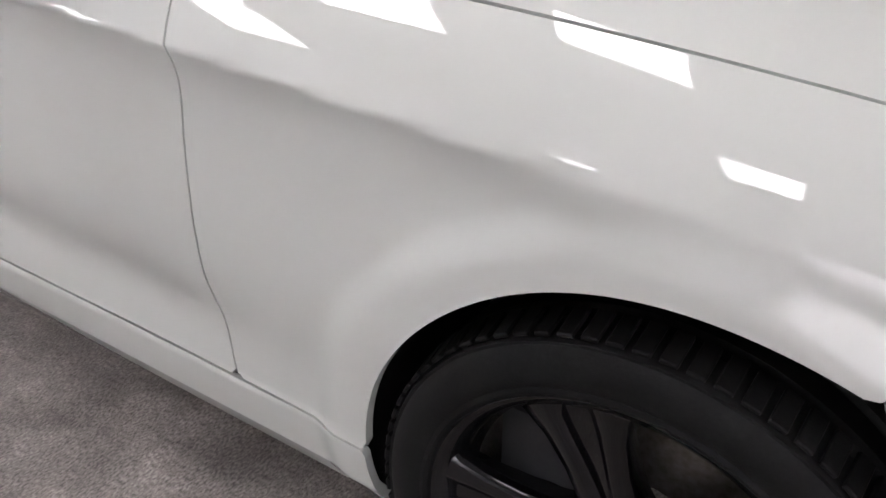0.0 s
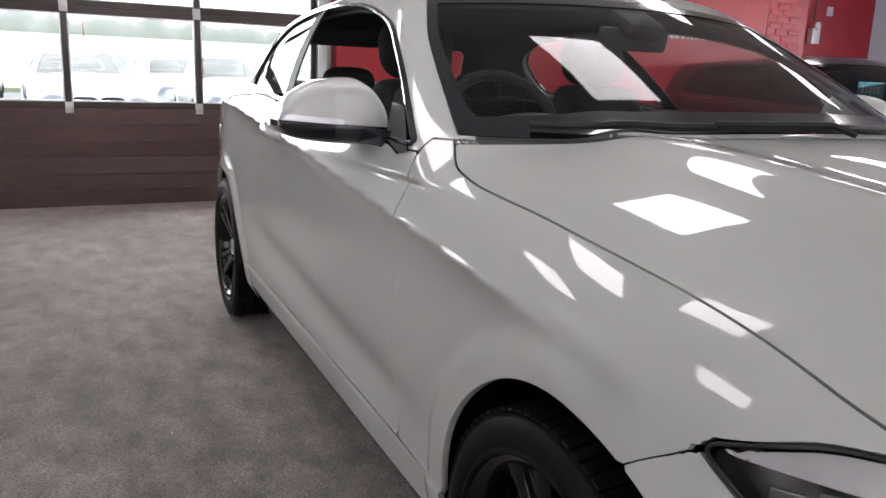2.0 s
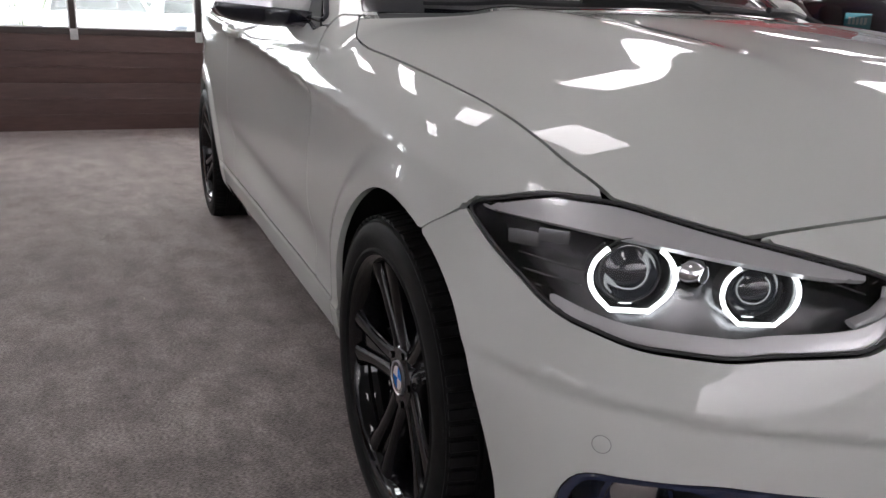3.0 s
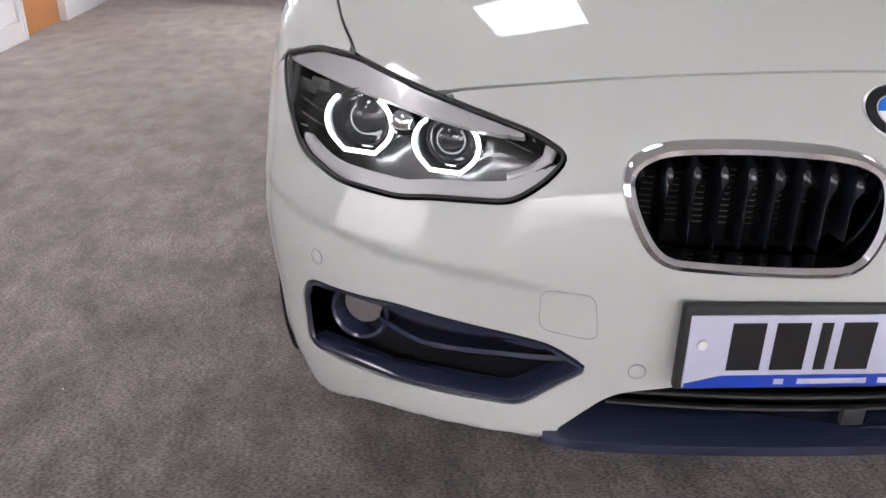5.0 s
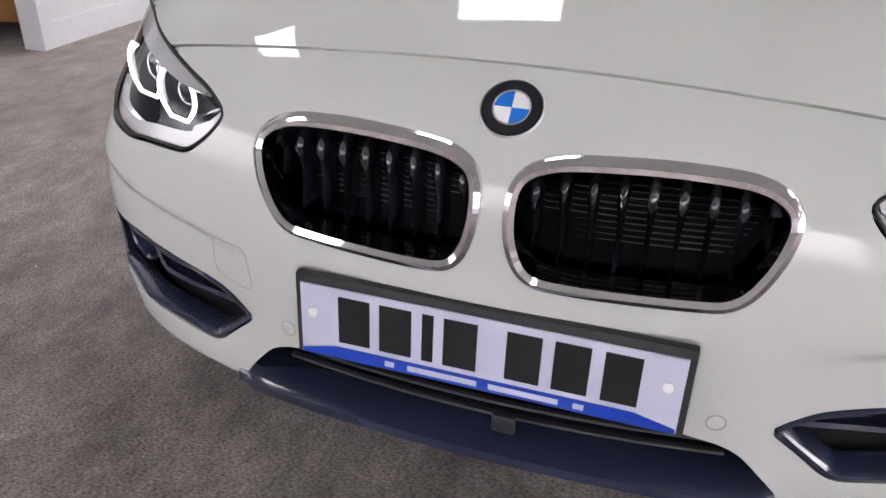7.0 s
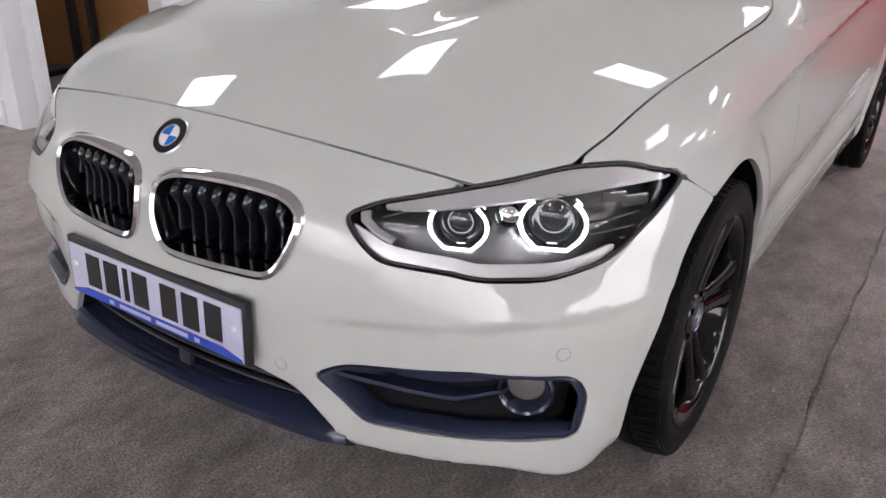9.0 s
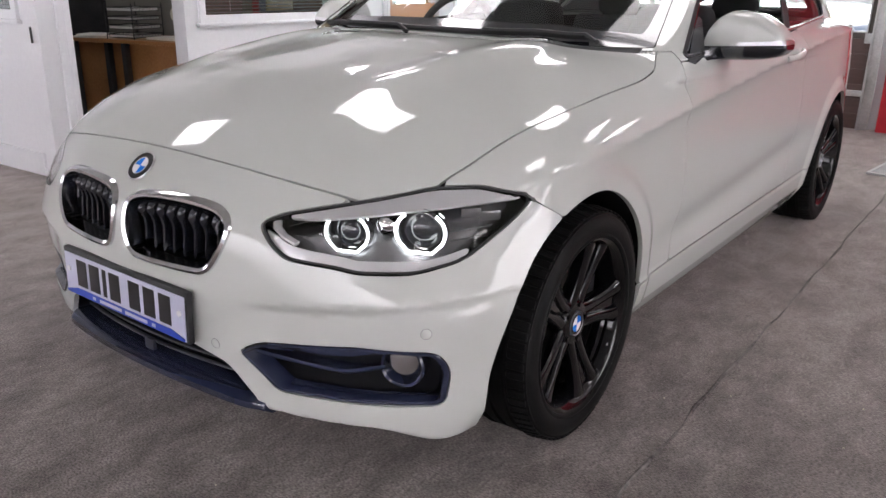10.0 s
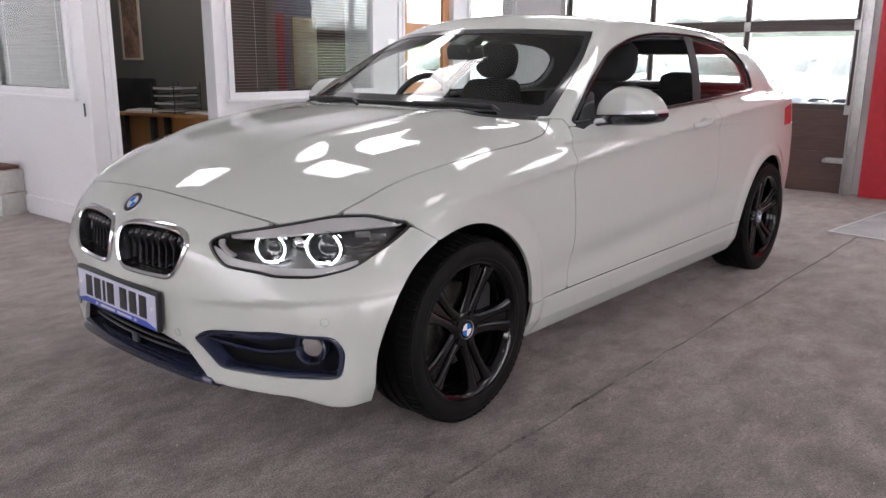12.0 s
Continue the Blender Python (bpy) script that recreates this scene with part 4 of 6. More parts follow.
TYRE, TREAD, RIM_ME, SPOKE, HUB, DISC_ME, BOLT = wheel_meshes()
for xw, side, turn in ((0.0, 1, 0), (0.0, -1, 0), (AXLE_R, 1, 25), (AXLE_R, -1, 40)):
    m = pose(xw, side * (0.766 if xw > -1 else 0.774), 0.3175, 0, turn, 0) @ (Matrix.Identity(4) if side > 0 else Matrix.Rotation(math.pi, 4, "Z"))
    w = part("wheel", RIM_ME, None, car, "gloss black five-spoke alloy wheel", m)
    part("tyre", TYRE, None, w, "black road tyre with treaded shoulders")
    tagged(part("tread", TREAD, None, w, "tread blocks on the shoulders"), kind="stuff")
    for k in range(5):
        part("spoke", SPOKE, None, w, m=Matrix.Rotation(math.pi * (side > 0) + k * math.tau / 5, 4, "Y"))
    part("hub", HUB, None, w)
    part("brake_disc", DISC_ME, None, w, "worn steel brake disc")
    cal = box_bm(0.11, 0.07, 0.13, 0.02, (0.13 * side * -1, 0.0, 0.06))
    part("brake_caliper", cal, PLASTIC, w)
    for k in range(5):
        a = (k + 0.5) * math.tau / 5
        part("wheel_bolt", BOLT, None, w, m=Matrix.Translation((0.052 * math.cos(a), -0.008, 0.052 * math.sin(a))))
    cap = spin_bm([(0.0, 0.074), (0.031, 0.074), (0.0335, 0.078), (0.0335, 0.068)], 32, "Y")
    part("cap_edge", cap, SATIN, w)
    for k in range(4):
        c = [(0, 0)] + [(0.023 * math.cos(a), 0.023 * math.sin(a)) for a in np.linspace(k * math.pi / 2, (k + 1) * math.pi / 2, 9)]
        part("cap_quarter", prism_bm(c, 0.002, "Y", 0.0745), BLUE if k % 2 else BADGE_WHITE, w, smooth=0)
    part("cap_ring", spin_bm([(0.0305, 0.075), (0.030, 0.077), (0.0235, 0.077), (0.0235, 0.075)], 32, "Y"), GLOSS_BLACK, w)

# front badge
n_badge = normals(skin, np.array([[0.722, 0.0, 0.742]]))[0]
bx = on_front(0.0, 0.742)[0]
roundel(car, look((bx, 0, 0.742), (bx - n_badge[0], 0, 0.742 - n_badge[2])) @ pose(0, 0, -0.002, 0, 0, 0), 0.041)

# grilles: chrome surround, nine blades, fine bars in the dark behind
CHROME_FRAME = []
for side in (1, -1):
    outer, inner = grown(GRILLE, 0.004), grown(GRILLE, -0.012)
    rings = []
    for poly, off in ((outer, 0.004), (grown(GRILLE, 0.002), -0.005), (grown(GRILLE, -0.005), -0.008), (inner, -0.004), (inner, 0.03)):
        x = on_front(poly[:, 0], poly[:, 1], off)
        rings.append([(a, side * b, c) for a, (b, c) in zip(x, poly)])
    bm = loft_bm(rings, cap=False)
    fr = part("grille", bm, CHROME, car, "kidney grille with chrome surround and black blades")
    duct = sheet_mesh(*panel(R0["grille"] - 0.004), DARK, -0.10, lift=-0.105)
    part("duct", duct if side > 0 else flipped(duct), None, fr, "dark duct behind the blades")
    for k in range(9):
        y = 0.046 + k * 0.0345
        zz = np.linspace(0.53, 0.735, 70)
        ok = inside(np.full(70, y), zz, inner) < -0.002
        z0, z1 = zz[ok].min(), zz[ok].max()
        rings = []
        for j in range(9):
            z = z0 + (z1 - z0) * j / 8
            back = 0.030 - 0.020 * math.exp(-((j - 6.4) / 1.5) ** 2)
            w = 0.0032 + 0.0032 * math.exp(-((j - 6.2) / 1.7) ** 2)
            x = on_front(y, z, back)[0]
            rings.append([(x - 0.045, side * (y - w), z), (x - 0.004, side * (y - w), z), (x, side * y, z), (x - 0.004, side * (y + w), z), (x - 0.045, side * (y + w), z)])
        part("blade", loft_bm(rings), GLOSS_BLACK, fr, smooth=60)
    bars = bmesh.new()
    for j in range(15):
        z = 0.562 + j * 0.0085
        yy = np.linspace(0.0, 0.38, 80)
        ok = inside(yy, np.full(80, z), inner) < -0.01
        if not ok.any():
            continue
        a, b = yy[ok].min(), yy[ok].max()
        if j > 2:
            b = min(b, 0.315)
        tube_bm([(on_front(q, z, 0.085)[0], side * q, z) for q in np.linspace(a, b, 6)], 0.0011, 4, bm=bars)
    tagged(part("radiator_mesh", bars, material("radiator_metal", (0.16, 0.14, 0.12), 0.4, 0.8), fr, "fine radiator bars"), kind="stuff")

# head lamps
LENS_GREY = material("lamp_reflector", (0.16, 0.16, 0.165), 0.22, 0.6)
LAMP_DARK = material("lamp_dark_shell", (0.03, 0.03, 0.032), 0.25, 0.0, 0.3)
LAMP_GREY = mottled(material("lamp_grey_shell", (0.4, 0.4, 0.41), 0.25, 0.85), ((0.22, 0.22, 0.23), (0.36, 0.36, 0.37)), (14, 90))
LAMP_SILVER = material("lamp_silver_trim", (0.56, 0.56, 0.57), 0.3, 0.35, 0.5)
DRL = glowing("daytime_light", (0.93, 0.97, 1.0), 3.5)
PROJECTOR = material("projector_lens", (0.02, 0.022, 0.028), 0.06, 0.0, 1.0)
RIB = glowing("light_guide_ribs", (0.60, 0.62, 0.64), 0.55)
RING_H = 0.86        # the rings are wider than high
U_RING = [(0.0445 * math.cos(radians(a)), RING_H * 0.0445 * math.sin(radians(a))) for a in range(128, 219, 10)] + [(-0.021, -0.043 * RING_H), (0.021, -0.043 * RING_H)] + [(0.0445 * math.cos(radians(a)), RING_H * 0.0445 * math.sin(radians(a))) for a in range(-38, 53, 10)]
p_lamp = panel(R0["lamp"])
yl, zl = P0[:, 1], P0[:, 2]
brow = np.maximum(R0["lamp"] + 0.005, spl(yl, [0.41, 0.50, 0.60, 0.70, 0.80, 0.842], [0.694, 0.694, 0.704, 0.716, 0.722, 0.722]) - zl)
chin = np.maximum(R0["lamp"] + 0.005, zl - spl(yl, [0.41, 0.46, 0.50, 0.60, 0.64, 0.73, 0.80, 0.84], [0.676, 0.656, 0.639, 0.627, 0.620, 0.620, 0.640, 0.672]))
lens_me = sheet_mesh(*panel(R0["lamp"] + 0.0045), CLEAR, 0.004, lift=-0.002)
LAMP_EDGE = grown(LAMP, -0.003)
lamp_x = on_front(LAMP_EDGE[:, 0], LAMP_EDGE[:, 1], 0.003)
seal_me = mesh_of(tube_bm([(a, b, c) for a, (b, c) in zip(lamp_x, LAMP_EDGE)], 0.0026, 8, closed=True), PLASTIC)
bucket_me = sheet_mesh(*panel(R0["lamp"] + 0.002), LAMP_GREY, -0.075, lift=-0.08)
brow_me = sheet_mesh(*panel(brow), LAMP_SILVER, 0.012, lift=-0.006)
chin_me = sheet_mesh(*panel(chin), LAMP_SILVER, 0.012, lift=-0.010)


def lamp_ring(parent, y, z, side, size, aim, deep):
    """One daytime light: a glowing open ring, its ribbed collar and the dark projector behind."""
    x = on_front(y, z, deep)[0]
    m = look((x, side * y, z), (x - 1, side * (y - aim), z - 0.02))
    r = part("light_ring", tube_bm([(u * size, v * size, 0.004) for u, v in U_RING], 0.0028 * size, 8), DRL, parent, "glowing white daytime ring", m, 60)
    part("ring_back", tube_bm([(u * size * 1.03, v * size * 1.0, -0.024) for u, v in U_RING], 0.0013, 6), DRL, r)
    for a0 in (128, -52):
        ribs = bmesh.new()
        for k in range(26):
            a = radians(a0 + 1.5 + k * 3.35)
            u, v = 0.0445 * math.cos(a), RING_H * 0.0445 * math.sin(a)
            tube_bm([(u * size * 1.0, v * size * 1.0, 0.001), (u * size * 1.03, v * size * 1.0, -0.023)], 0.0009, 4, bm=ribs)
        band = [[(0.0445 * math.cos(radians(a)) * size * q, RING_H * 0.0445 * math.sin(radians(a)) * size * w, h) for q, w, h in ((1.03, 1.02, 0.0), (1.06, 1.02, -0.024), (1.075, 1.035, -0.024), (1.045, 1.035, 0.0))] for a in range(a0, a0 + 91, 9)]
        part("collar_band", loft_bm(band), LENS_GREY, r)
        tagged(part("ribbed_collar", ribs, RIB, r, "fine glowing ribs of the light guide"), kind="stuff")
    part("collar", spin_bm([(0.0415 * size, -0.004), (0.0405 * size, -0.004), (0.037 * size, -0.022), (0.034 * size, -0.05), (0.035 * size, -0.05), (0.0385 * size, -0.022)], 32, closed=True), LAMP_DARK, r)
    part("projector", spin_bm([(0.030 * size, -0.03), (0.031 * size, -0.018), (0.026 * size, -0.017), (0.020 * size, -0.010), (0.010 * size, -0.006), (0.0005, -0.005)], 32), PROJECTOR, r, "dark projector lens")
    part("lens_rim", spin_bm([(0.0325 * size, -0.034), (0.0335 * size, -0.016), (0.0315 * size, -0.014), (0.0305 * size, -0.02), (0.0305 * size, -0.034)], 32, closed=True), LENS_GREY, r)
    part("shroud", spin_bm([(0.036 * size, -0.036), (0.0005, -0.046)], 32), LAMP_DARK, r)
    return r


def round_poly_open(points, n=4):
    p = np.array([points[0]] + list(points) + [points[-1]], float)
    out = []
    for i in range(1, len(p) - 2):
        a, b, c, d = p[i - 1], p[i], p[i + 1], p[i + 2]
        for j in range(n):
            t = j / n
            out.append(0.5 * (2 * b + (c - a) * t + (2 * a - 5 * b + 4 * c - d) * t * t + (3 * b - a - 3 * c + d) * t ** 3))
    return out + [p[-1]]


for side in (1, -1):
    def me_of(me):
        return me if side > 0 else flipped(me)
    lamp = part("head_lamp", me_of(lens_me), None, car, "clear head lamp with glowing twin rings")
    lamp.visible_shadow = False
    sm = seal_me if side > 0 else seal_me.copy()
    if side < 0:
        sm.transform(MIRROR)
        sm.flip_normals()
    part("seal", sm, None, lamp, "black lamp seal")
    part("housing", me_of(bucket_me), None, lamp, "grey lamp housing")
    part("brow", me_of(brow_me), None, lamp, "satin silver brow")
    part("chin", me_of(chin_me), None, lamp, "satin silver lower trim")
    lamp_ring(lamp, 0.700, 0.665, side, 1.24, 0.45, 0.042)
    lamp_ring(lamp, 0.572, 0.660, side, 1.10, 0.40, 0.042)
    x = on_front(0.635, 0.675, 0.045)[0]
    part("small_projector", spin_bm([(0.022, -0.02), (0.02, 0.0), (0.014, 0.006), (0.0005, 0.009)], 24), CHROME, lamp, "small bright reflector", look((x, side * 0.635, 0.675), (x - 1, side * 0.2, 0.66)))
    x = on_front(0.79, 0.69, 0.035)[0]
    part("indicator", box_bm(0.006, 0.05, 0.022, 0.004), LENS_GREY, lamp, "grey indicator reflector", pose(x, side * 0.79, 0.69, 0, 0, side * 55))
    for k, (ya, za, yb, zb) in enumerate(((0.745, 0.665, 0.80, 0.672), (0.755, 0.648, 0.80, 0.652), (0.46, 0.668, 0.525, 0.69))):
        pts = [(on_front(q, r, 0.03)[0], side * q, r) for q, r in zip(np.linspace(ya, yb, 5), np.linspace(za, zb, 5))]
        part("fin", tube_bm(pts, 0.003, 6, flat=0.5), LENS_GREY, lamp)

    pts = [(0.432, 0.684), (0.440, 0.664), (0.462, 0.648), (0.492, 0.636)]
    part("corner_reflector", tube_bm([(on_front(a, b, 0.022)[0], side * a, b) for a, b in pts], 0.010, 8, flat=0.5), LAMP_SILVER, lamp, "fluted silver corner reflector")
    x = on_front(0.765, 0.70, 0.03)[0]
    part("side_reflector", box_bm(0.006, 0.045, 0.02, 0.003), LENS_GREY, lamp, "dim side reflector", pose(x, side * 0.765, 0.70, 0, 0, side * 48))

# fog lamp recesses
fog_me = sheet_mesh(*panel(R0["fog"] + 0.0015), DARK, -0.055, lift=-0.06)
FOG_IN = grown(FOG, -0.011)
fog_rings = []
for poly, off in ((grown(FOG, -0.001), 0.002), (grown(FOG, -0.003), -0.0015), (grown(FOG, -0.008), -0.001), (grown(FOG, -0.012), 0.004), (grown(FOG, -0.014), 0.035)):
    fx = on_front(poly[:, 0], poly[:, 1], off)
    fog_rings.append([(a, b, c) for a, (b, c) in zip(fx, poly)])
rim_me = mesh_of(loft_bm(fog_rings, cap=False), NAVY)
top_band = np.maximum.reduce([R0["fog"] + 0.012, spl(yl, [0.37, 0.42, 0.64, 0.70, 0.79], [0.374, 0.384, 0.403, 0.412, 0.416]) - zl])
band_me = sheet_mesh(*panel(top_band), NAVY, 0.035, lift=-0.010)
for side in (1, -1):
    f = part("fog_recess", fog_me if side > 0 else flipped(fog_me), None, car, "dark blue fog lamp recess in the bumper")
    sm = rim_me if side > 0 else rim_me.copy()
    if side < 0:
        sm.transform(MIRROR)
        sm.flip_normals()
    part("surround", sm, None, f, "gloss dark blue surround")
    part("upper_band", band_me if side > 0 else flipped(band_me), None, f)
    rings = []
    for y in np.linspace(0.392, 0.672, 14):
        z = 0.358 + 0.018 * ((0.66 - y) / 0.27) ** 3 + 0.010 * sstep(0.6, 0.68, y)
        x = on_front(y, z, 0.014 + 0.02 * sstep(0.60, 0.68, y))[0]
        rings.append([(x - 0.045, side * y, z - 0.002), (x - 0.006, side * y, z - 0.008), (x, side * y, z - 0.002), (x - 0.005, side * y, z + 0.003), (x - 0.045, side * y, z + 0.002)])
    part("blade", loft_bm(rings), NAVY, f)
    x = on_front(0.705, 0.372, 0.034)[0]
    m = look((x, side * 0.705, 0.372), (x - 1, side * (0.705 - 0.42), 0.367)) @ Matrix.Scale(0.86, 4)
    part("bezel", spin_bm([(0.062, -0.05), (0.060, 0.0), (0.055, 0.006), (0.050, 0.002), (0.044, -0.02), (0.042, -0.035)], 36), NAVY, f, "round fog lamp bezel", m)
    lens = part("fog_lamp", spin_bm([(0.0405, -0.03), (0.040, -0.016), (0.030, -0.006), (0.0005, 0.0)], 32), CLEAR, f, "clear round fog lamp", m @ pose(0, 0.006, 0))
    refl = bmesh.new()
    spin_bm([(0.0385, -0.018), (0.034, -0.034), (0.020, -0.048), (0.0005, -0.052)], 32, bm=refl)
    part("reflector", refl, material("fog_reflector", (0.62, 0.62, 0.64), 0.15, 1.0), lens)
    facets = bmesh.new()
    for k in range(7):
        box_bm(0.006, 0.05 - abs(k - 3) * 0.007, 0.01, 0.002, (-0.027 + k * 0.009, 0, -0.028 - 0.002 * abs(k - 3)), bm=facets)
    part("facets", facets, SATIN, lens)

# lower intake with two bars, and the dark blue lip
lip_rings = []
for y in np.linspace(-0.425, 0.425, 41):
    x = on_front(abs(y), 0.25)[0]
    e = sstep(0.425, 0.37, abs(y))
    u = 0.016 * (1 - (y / 0.425) ** 2) - 0.020
    lip_rings.append([(x - 0.15, y, 0.272 + u), (x - 0.010, y, 0.279 + u), (x + 0.004 + 0.012 * e, y, 0.266 + u), (x + 0.004 + 0.012 * e, y, 0.250 + u), (x - 0.02, y, 0.234 + u), (x - 0.15, y, 0.228 + u)])
part("lower_lip", loft_bm(lip_rings), NAVY, car, "dark blue front lip", smooth=50)
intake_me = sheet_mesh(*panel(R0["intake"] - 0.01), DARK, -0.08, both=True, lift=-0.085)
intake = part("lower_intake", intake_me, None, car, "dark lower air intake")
for z in (0.296, 0.319, 0.342):
    part("intake_bar", tube_bm([(on_front(abs(y), z, 0.03)[0], y, z) for y in np.linspace(-0.33, 0.33, 25)], 0.006, 8, flat=0.6), PLASTIC, intake)
part("radar_cap", box_bm(0.012, 0.035, 0.03, 0.004, (on_front(0.0, 0.29)[0] - 0.02, 0.03, 0.295)), PLASTIC, intake)

# number plate: its characters as plain bars, on a black holder with a blue dealer strip
PLATE_WHITE = material("plate_white", (0.50, 0.51, 0.64), 0.3, 0, 0.4)
PLATE_BLUE = material("plate_blue", (0.01, 0.05, 0.42), 0.3, 0, 0.4)
px = 0.788
pm = pose(px, 0, 0.441, 0, -2, 0)
plate = part("number_plate", box_bm(0.016, 0.534, 0.128, 0.004, (-0.002, 0, 0)), PLASTIC, car, "white number plate with plain black bars on a black holder", pm)
part("sheet", box_bm(0.003, 0.516, 0.110, 0.001, (0.0075, 0, -0.004)), PLATE_WHITE, plate, "reflective white plate")
for y in (-0.178, -0.118, -0.072, -0.027, 0.058, 0.120, 0.183):
    part("bar", box_bm(0.0016, 0.046 if y not in (-0.072,) else 0.016, 0.072, 0.0005, (0.0093, y, 0.004)), material("plate_black", (0.01, 0.01, 0.011), 0.35), plate, smooth=0)
strip = [(-0.256, -0.048), (-0.205, -0.0395 - 0.0005), (0.205, -0.0395 - 0.0005), (0.256, -0.048), (0.256, -0.0585), (-0.256, -0.0585)]
part("dealer_strip", prism_bm([(a, -0.052 if abs(a) > 0.25 and b > -0.05 else b) for a, b in strip], 0.0012, "X", 0.0092), PLATE_BLUE, plate, "blue strip with plain pale bars", smooth=0)
for y, w in ((-0.05, 0.098), (0.062, 0.094), (-0.125, 0.014), (0.135, 0.014)):
    part("pale_bar", box_bm(0.001, w, 0.0085, 0.0003, (0.0109, y, -0.0495)), PLATE_WHITE, plate, smooth=0)
for y in (-0.239, 0.239):
    part("screw_cap", spin_bm([(0.0075, 0.0), (0.007, 0.003), (0.0005, 0.004)], 16, "X", at=(0.009, y, 0.008)), BADGE_WHITE, plate)

# parking sensors and the towing-eye cover, as fine rings on the bumper
SEAMLINE = material("seam_shadow_grey", (0.25, 0.25, 0.245), 0.6)
for y, z in ((0.306, 0.379), (0.769, 0.467)):
    for side in (1, -1):
        x = on_front(y, z)[0]
        n = normals(skin, np.array([[x, y, z]]))[0]
        m = look((x, side * y, z), (x - n[0], side * (y - n[1]), z - n[2]))
        s = part("parking_sensor", spin_bm([(0.0115, -0.01), (0.0115, 0.0006), (0.0105, 0.0012), (0.0005, 0.0014)], 24), PAINT, car, "round white parking sensor", m)
        part("gap_ring", tube_bm([(0.0122 * math.cos(a), 0.0122 * math.sin(a), 0.0003) for a in np.linspace(0, math.tau, 28, endpoint=False)], 0.0007, 5, closed=True), SEAMLINE, s)
tow = fillet([(0.365, 0.425), (0.445, 0.43), (0.445, 0.497), (0.375, 0.497)], 0.018)
tx = on_front(tow[:, 0], tow[:, 1], -0.0002)
part("tow_cover", tube_bm([(a, -b, c) for a, (b, c) in zip(tx, tow)], 0.0005, 5, closed=True), SEAMLINE, car, "fine edge of the towing-eye cover")

# window trims
trim = grown(WINDOWS, 0.002)
ty = on_side(trim[:, 0], trim[:, 1], -0.001)
pair("window_trim", tube_bm([(a, y, c) for (a, c), y in zip(trim, ty)], 0.0085, 8, closed=True, flat=0.8), "gloss black window trim", mat=GLOSS_BLACK)


# mirrors
def mirror_body(x, y, z):
    top = spl(y, [0.785, 0.80, 0.83, 0.87, 0.93, 1.00, 1.03, 1.045], [1.0, 1.05, 1.088, 1.104, 1.098, 1.064, 1.032, 1.0])
    bottom = spl(y, [0.785, 0.84, 0.95, 1.02, 1.045], [0.955, 0.946, 0.953, 0.968, 0.99])
    u = (z - (top + bottom) / 2) / np.maximum((top - bottom) / 2, 0.008)
    w = (x + 0.955) / (0.095 - 0.22 * np.maximum(y - 0.92, 0))
    v = ((np.abs(u) ** 5.0 + np.abs(w) ** 3.0) ** 0.25 - 1) * 0.065
    v = smax(v, np.abs(y - 0.915) - 0.128, 0.02)
    return smax(v, -1.0 - x + 0.06 * (y - 0.9), 0.008)


mp, mq = nets(mirror_body, (-1.08, 0.76, 0.93), (-0.84, 1.07, 1.13), (50, 64, 42))
mt = np.concatenate([mq[:, [0, 1, 2]], mq[:, [0, 2, 3]]])
split = mp[:, 2] - (0.998 + 0.06 * (mp[:, 1] - 0.9))
face = mp[:, 0] + 0.995 - 0.06 * (mp[:, 1] - 0.9)
mirrors = []


def mirror_sheet(v, mat, lift=0.0, depth=0.004):
    return sheet_mesh(*clip(mp, mt, v, mirror_body), mat, depth, mirror_body, lift=lift)


shell_me = mirror_sheet(np.maximum(-split, -face), PAINT)
for s in (1, -1):
    mirrors.append(part("door_mirror", shell_me if s > 0 else flipped(shell_me), None, car, "white door mirror with a black foot"))
for name, v, mat, lift, label in (("mirror_base", np.maximum(split + 0.001, -face), GLOSS_BLACK, 0.0, "gloss black mirror base"),
                                  ("indicator_strip", np.maximum.reduce([split - 0.012, -split - 0.001, -face, 0.90 - mp[:, 1]]), SATIN, 0.0015, "clear indicator strip"),
                                  ("mirror_glass", face, material("mirror_silver", (0.8, 0.8, 0.82), 0.02, 1.0), -0.006, "mirror glass")):
    me = mirror_sheet(v, mat, lift)
    for s in (1, -1):
        part(name, me if s > 0 else flipped(me), None, mirrors[0 if s > 0 else 1], label)
arm = loft_bm([[(x + a * 0.035, y, z + b * h) for a, b in ((-1, -1), (1, -1), (1.1, 0), (0.8, 1), (-1, 1))] for x, y, z, h in ((-0.745, 0.775, 0.962, 0.022), (-0.79, 0.805, 0.966, 0.022), (-0.86, 0.835, 0.972, 0.020), (-0.93, 0.87, 0.976, 0.018))])
pair("mirror_foot", arm, "black mirror foot", mirrors, GLOSS_BLACK)
tri = [(-0.668, 0.955), (-0.71, 0.945), (-0.80, 0.968), (-0.86, 1.075), (-0.845, 1.085), (-0.76, 1.03)]
sail = bmesh.new()
ring_o = [(x, on_side(x, z, -0.003)[0], z) for x, z in tri]
ring_i = [(x, on_side(x, z, 0.02)[0], z) for x, z in tri]
loft_bm([ring_i, ring_o], sail)
pair("mirror_sail", sail, "gloss black corner cover", mirrors, GLOSS_BLACK)


# door handles: a bowed grip over a shallow cup
def grip(x, y, z):
    u = (x + 1.725) / 0.115
    ux, uz = x + 1.725, z - 0.918 + 0.09 * (x + 1.725)
    ctr = 0.872 + 0.026 * (1 - np.abs(u) ** 2.5)
    q = np.hypot((y - ctr) / 0.011, uz / (0.016 - 0.004 * np.abs(u)))
    return np.maximum((q - 1) * 0.010, (np.abs(u) - 1) * 0.1)


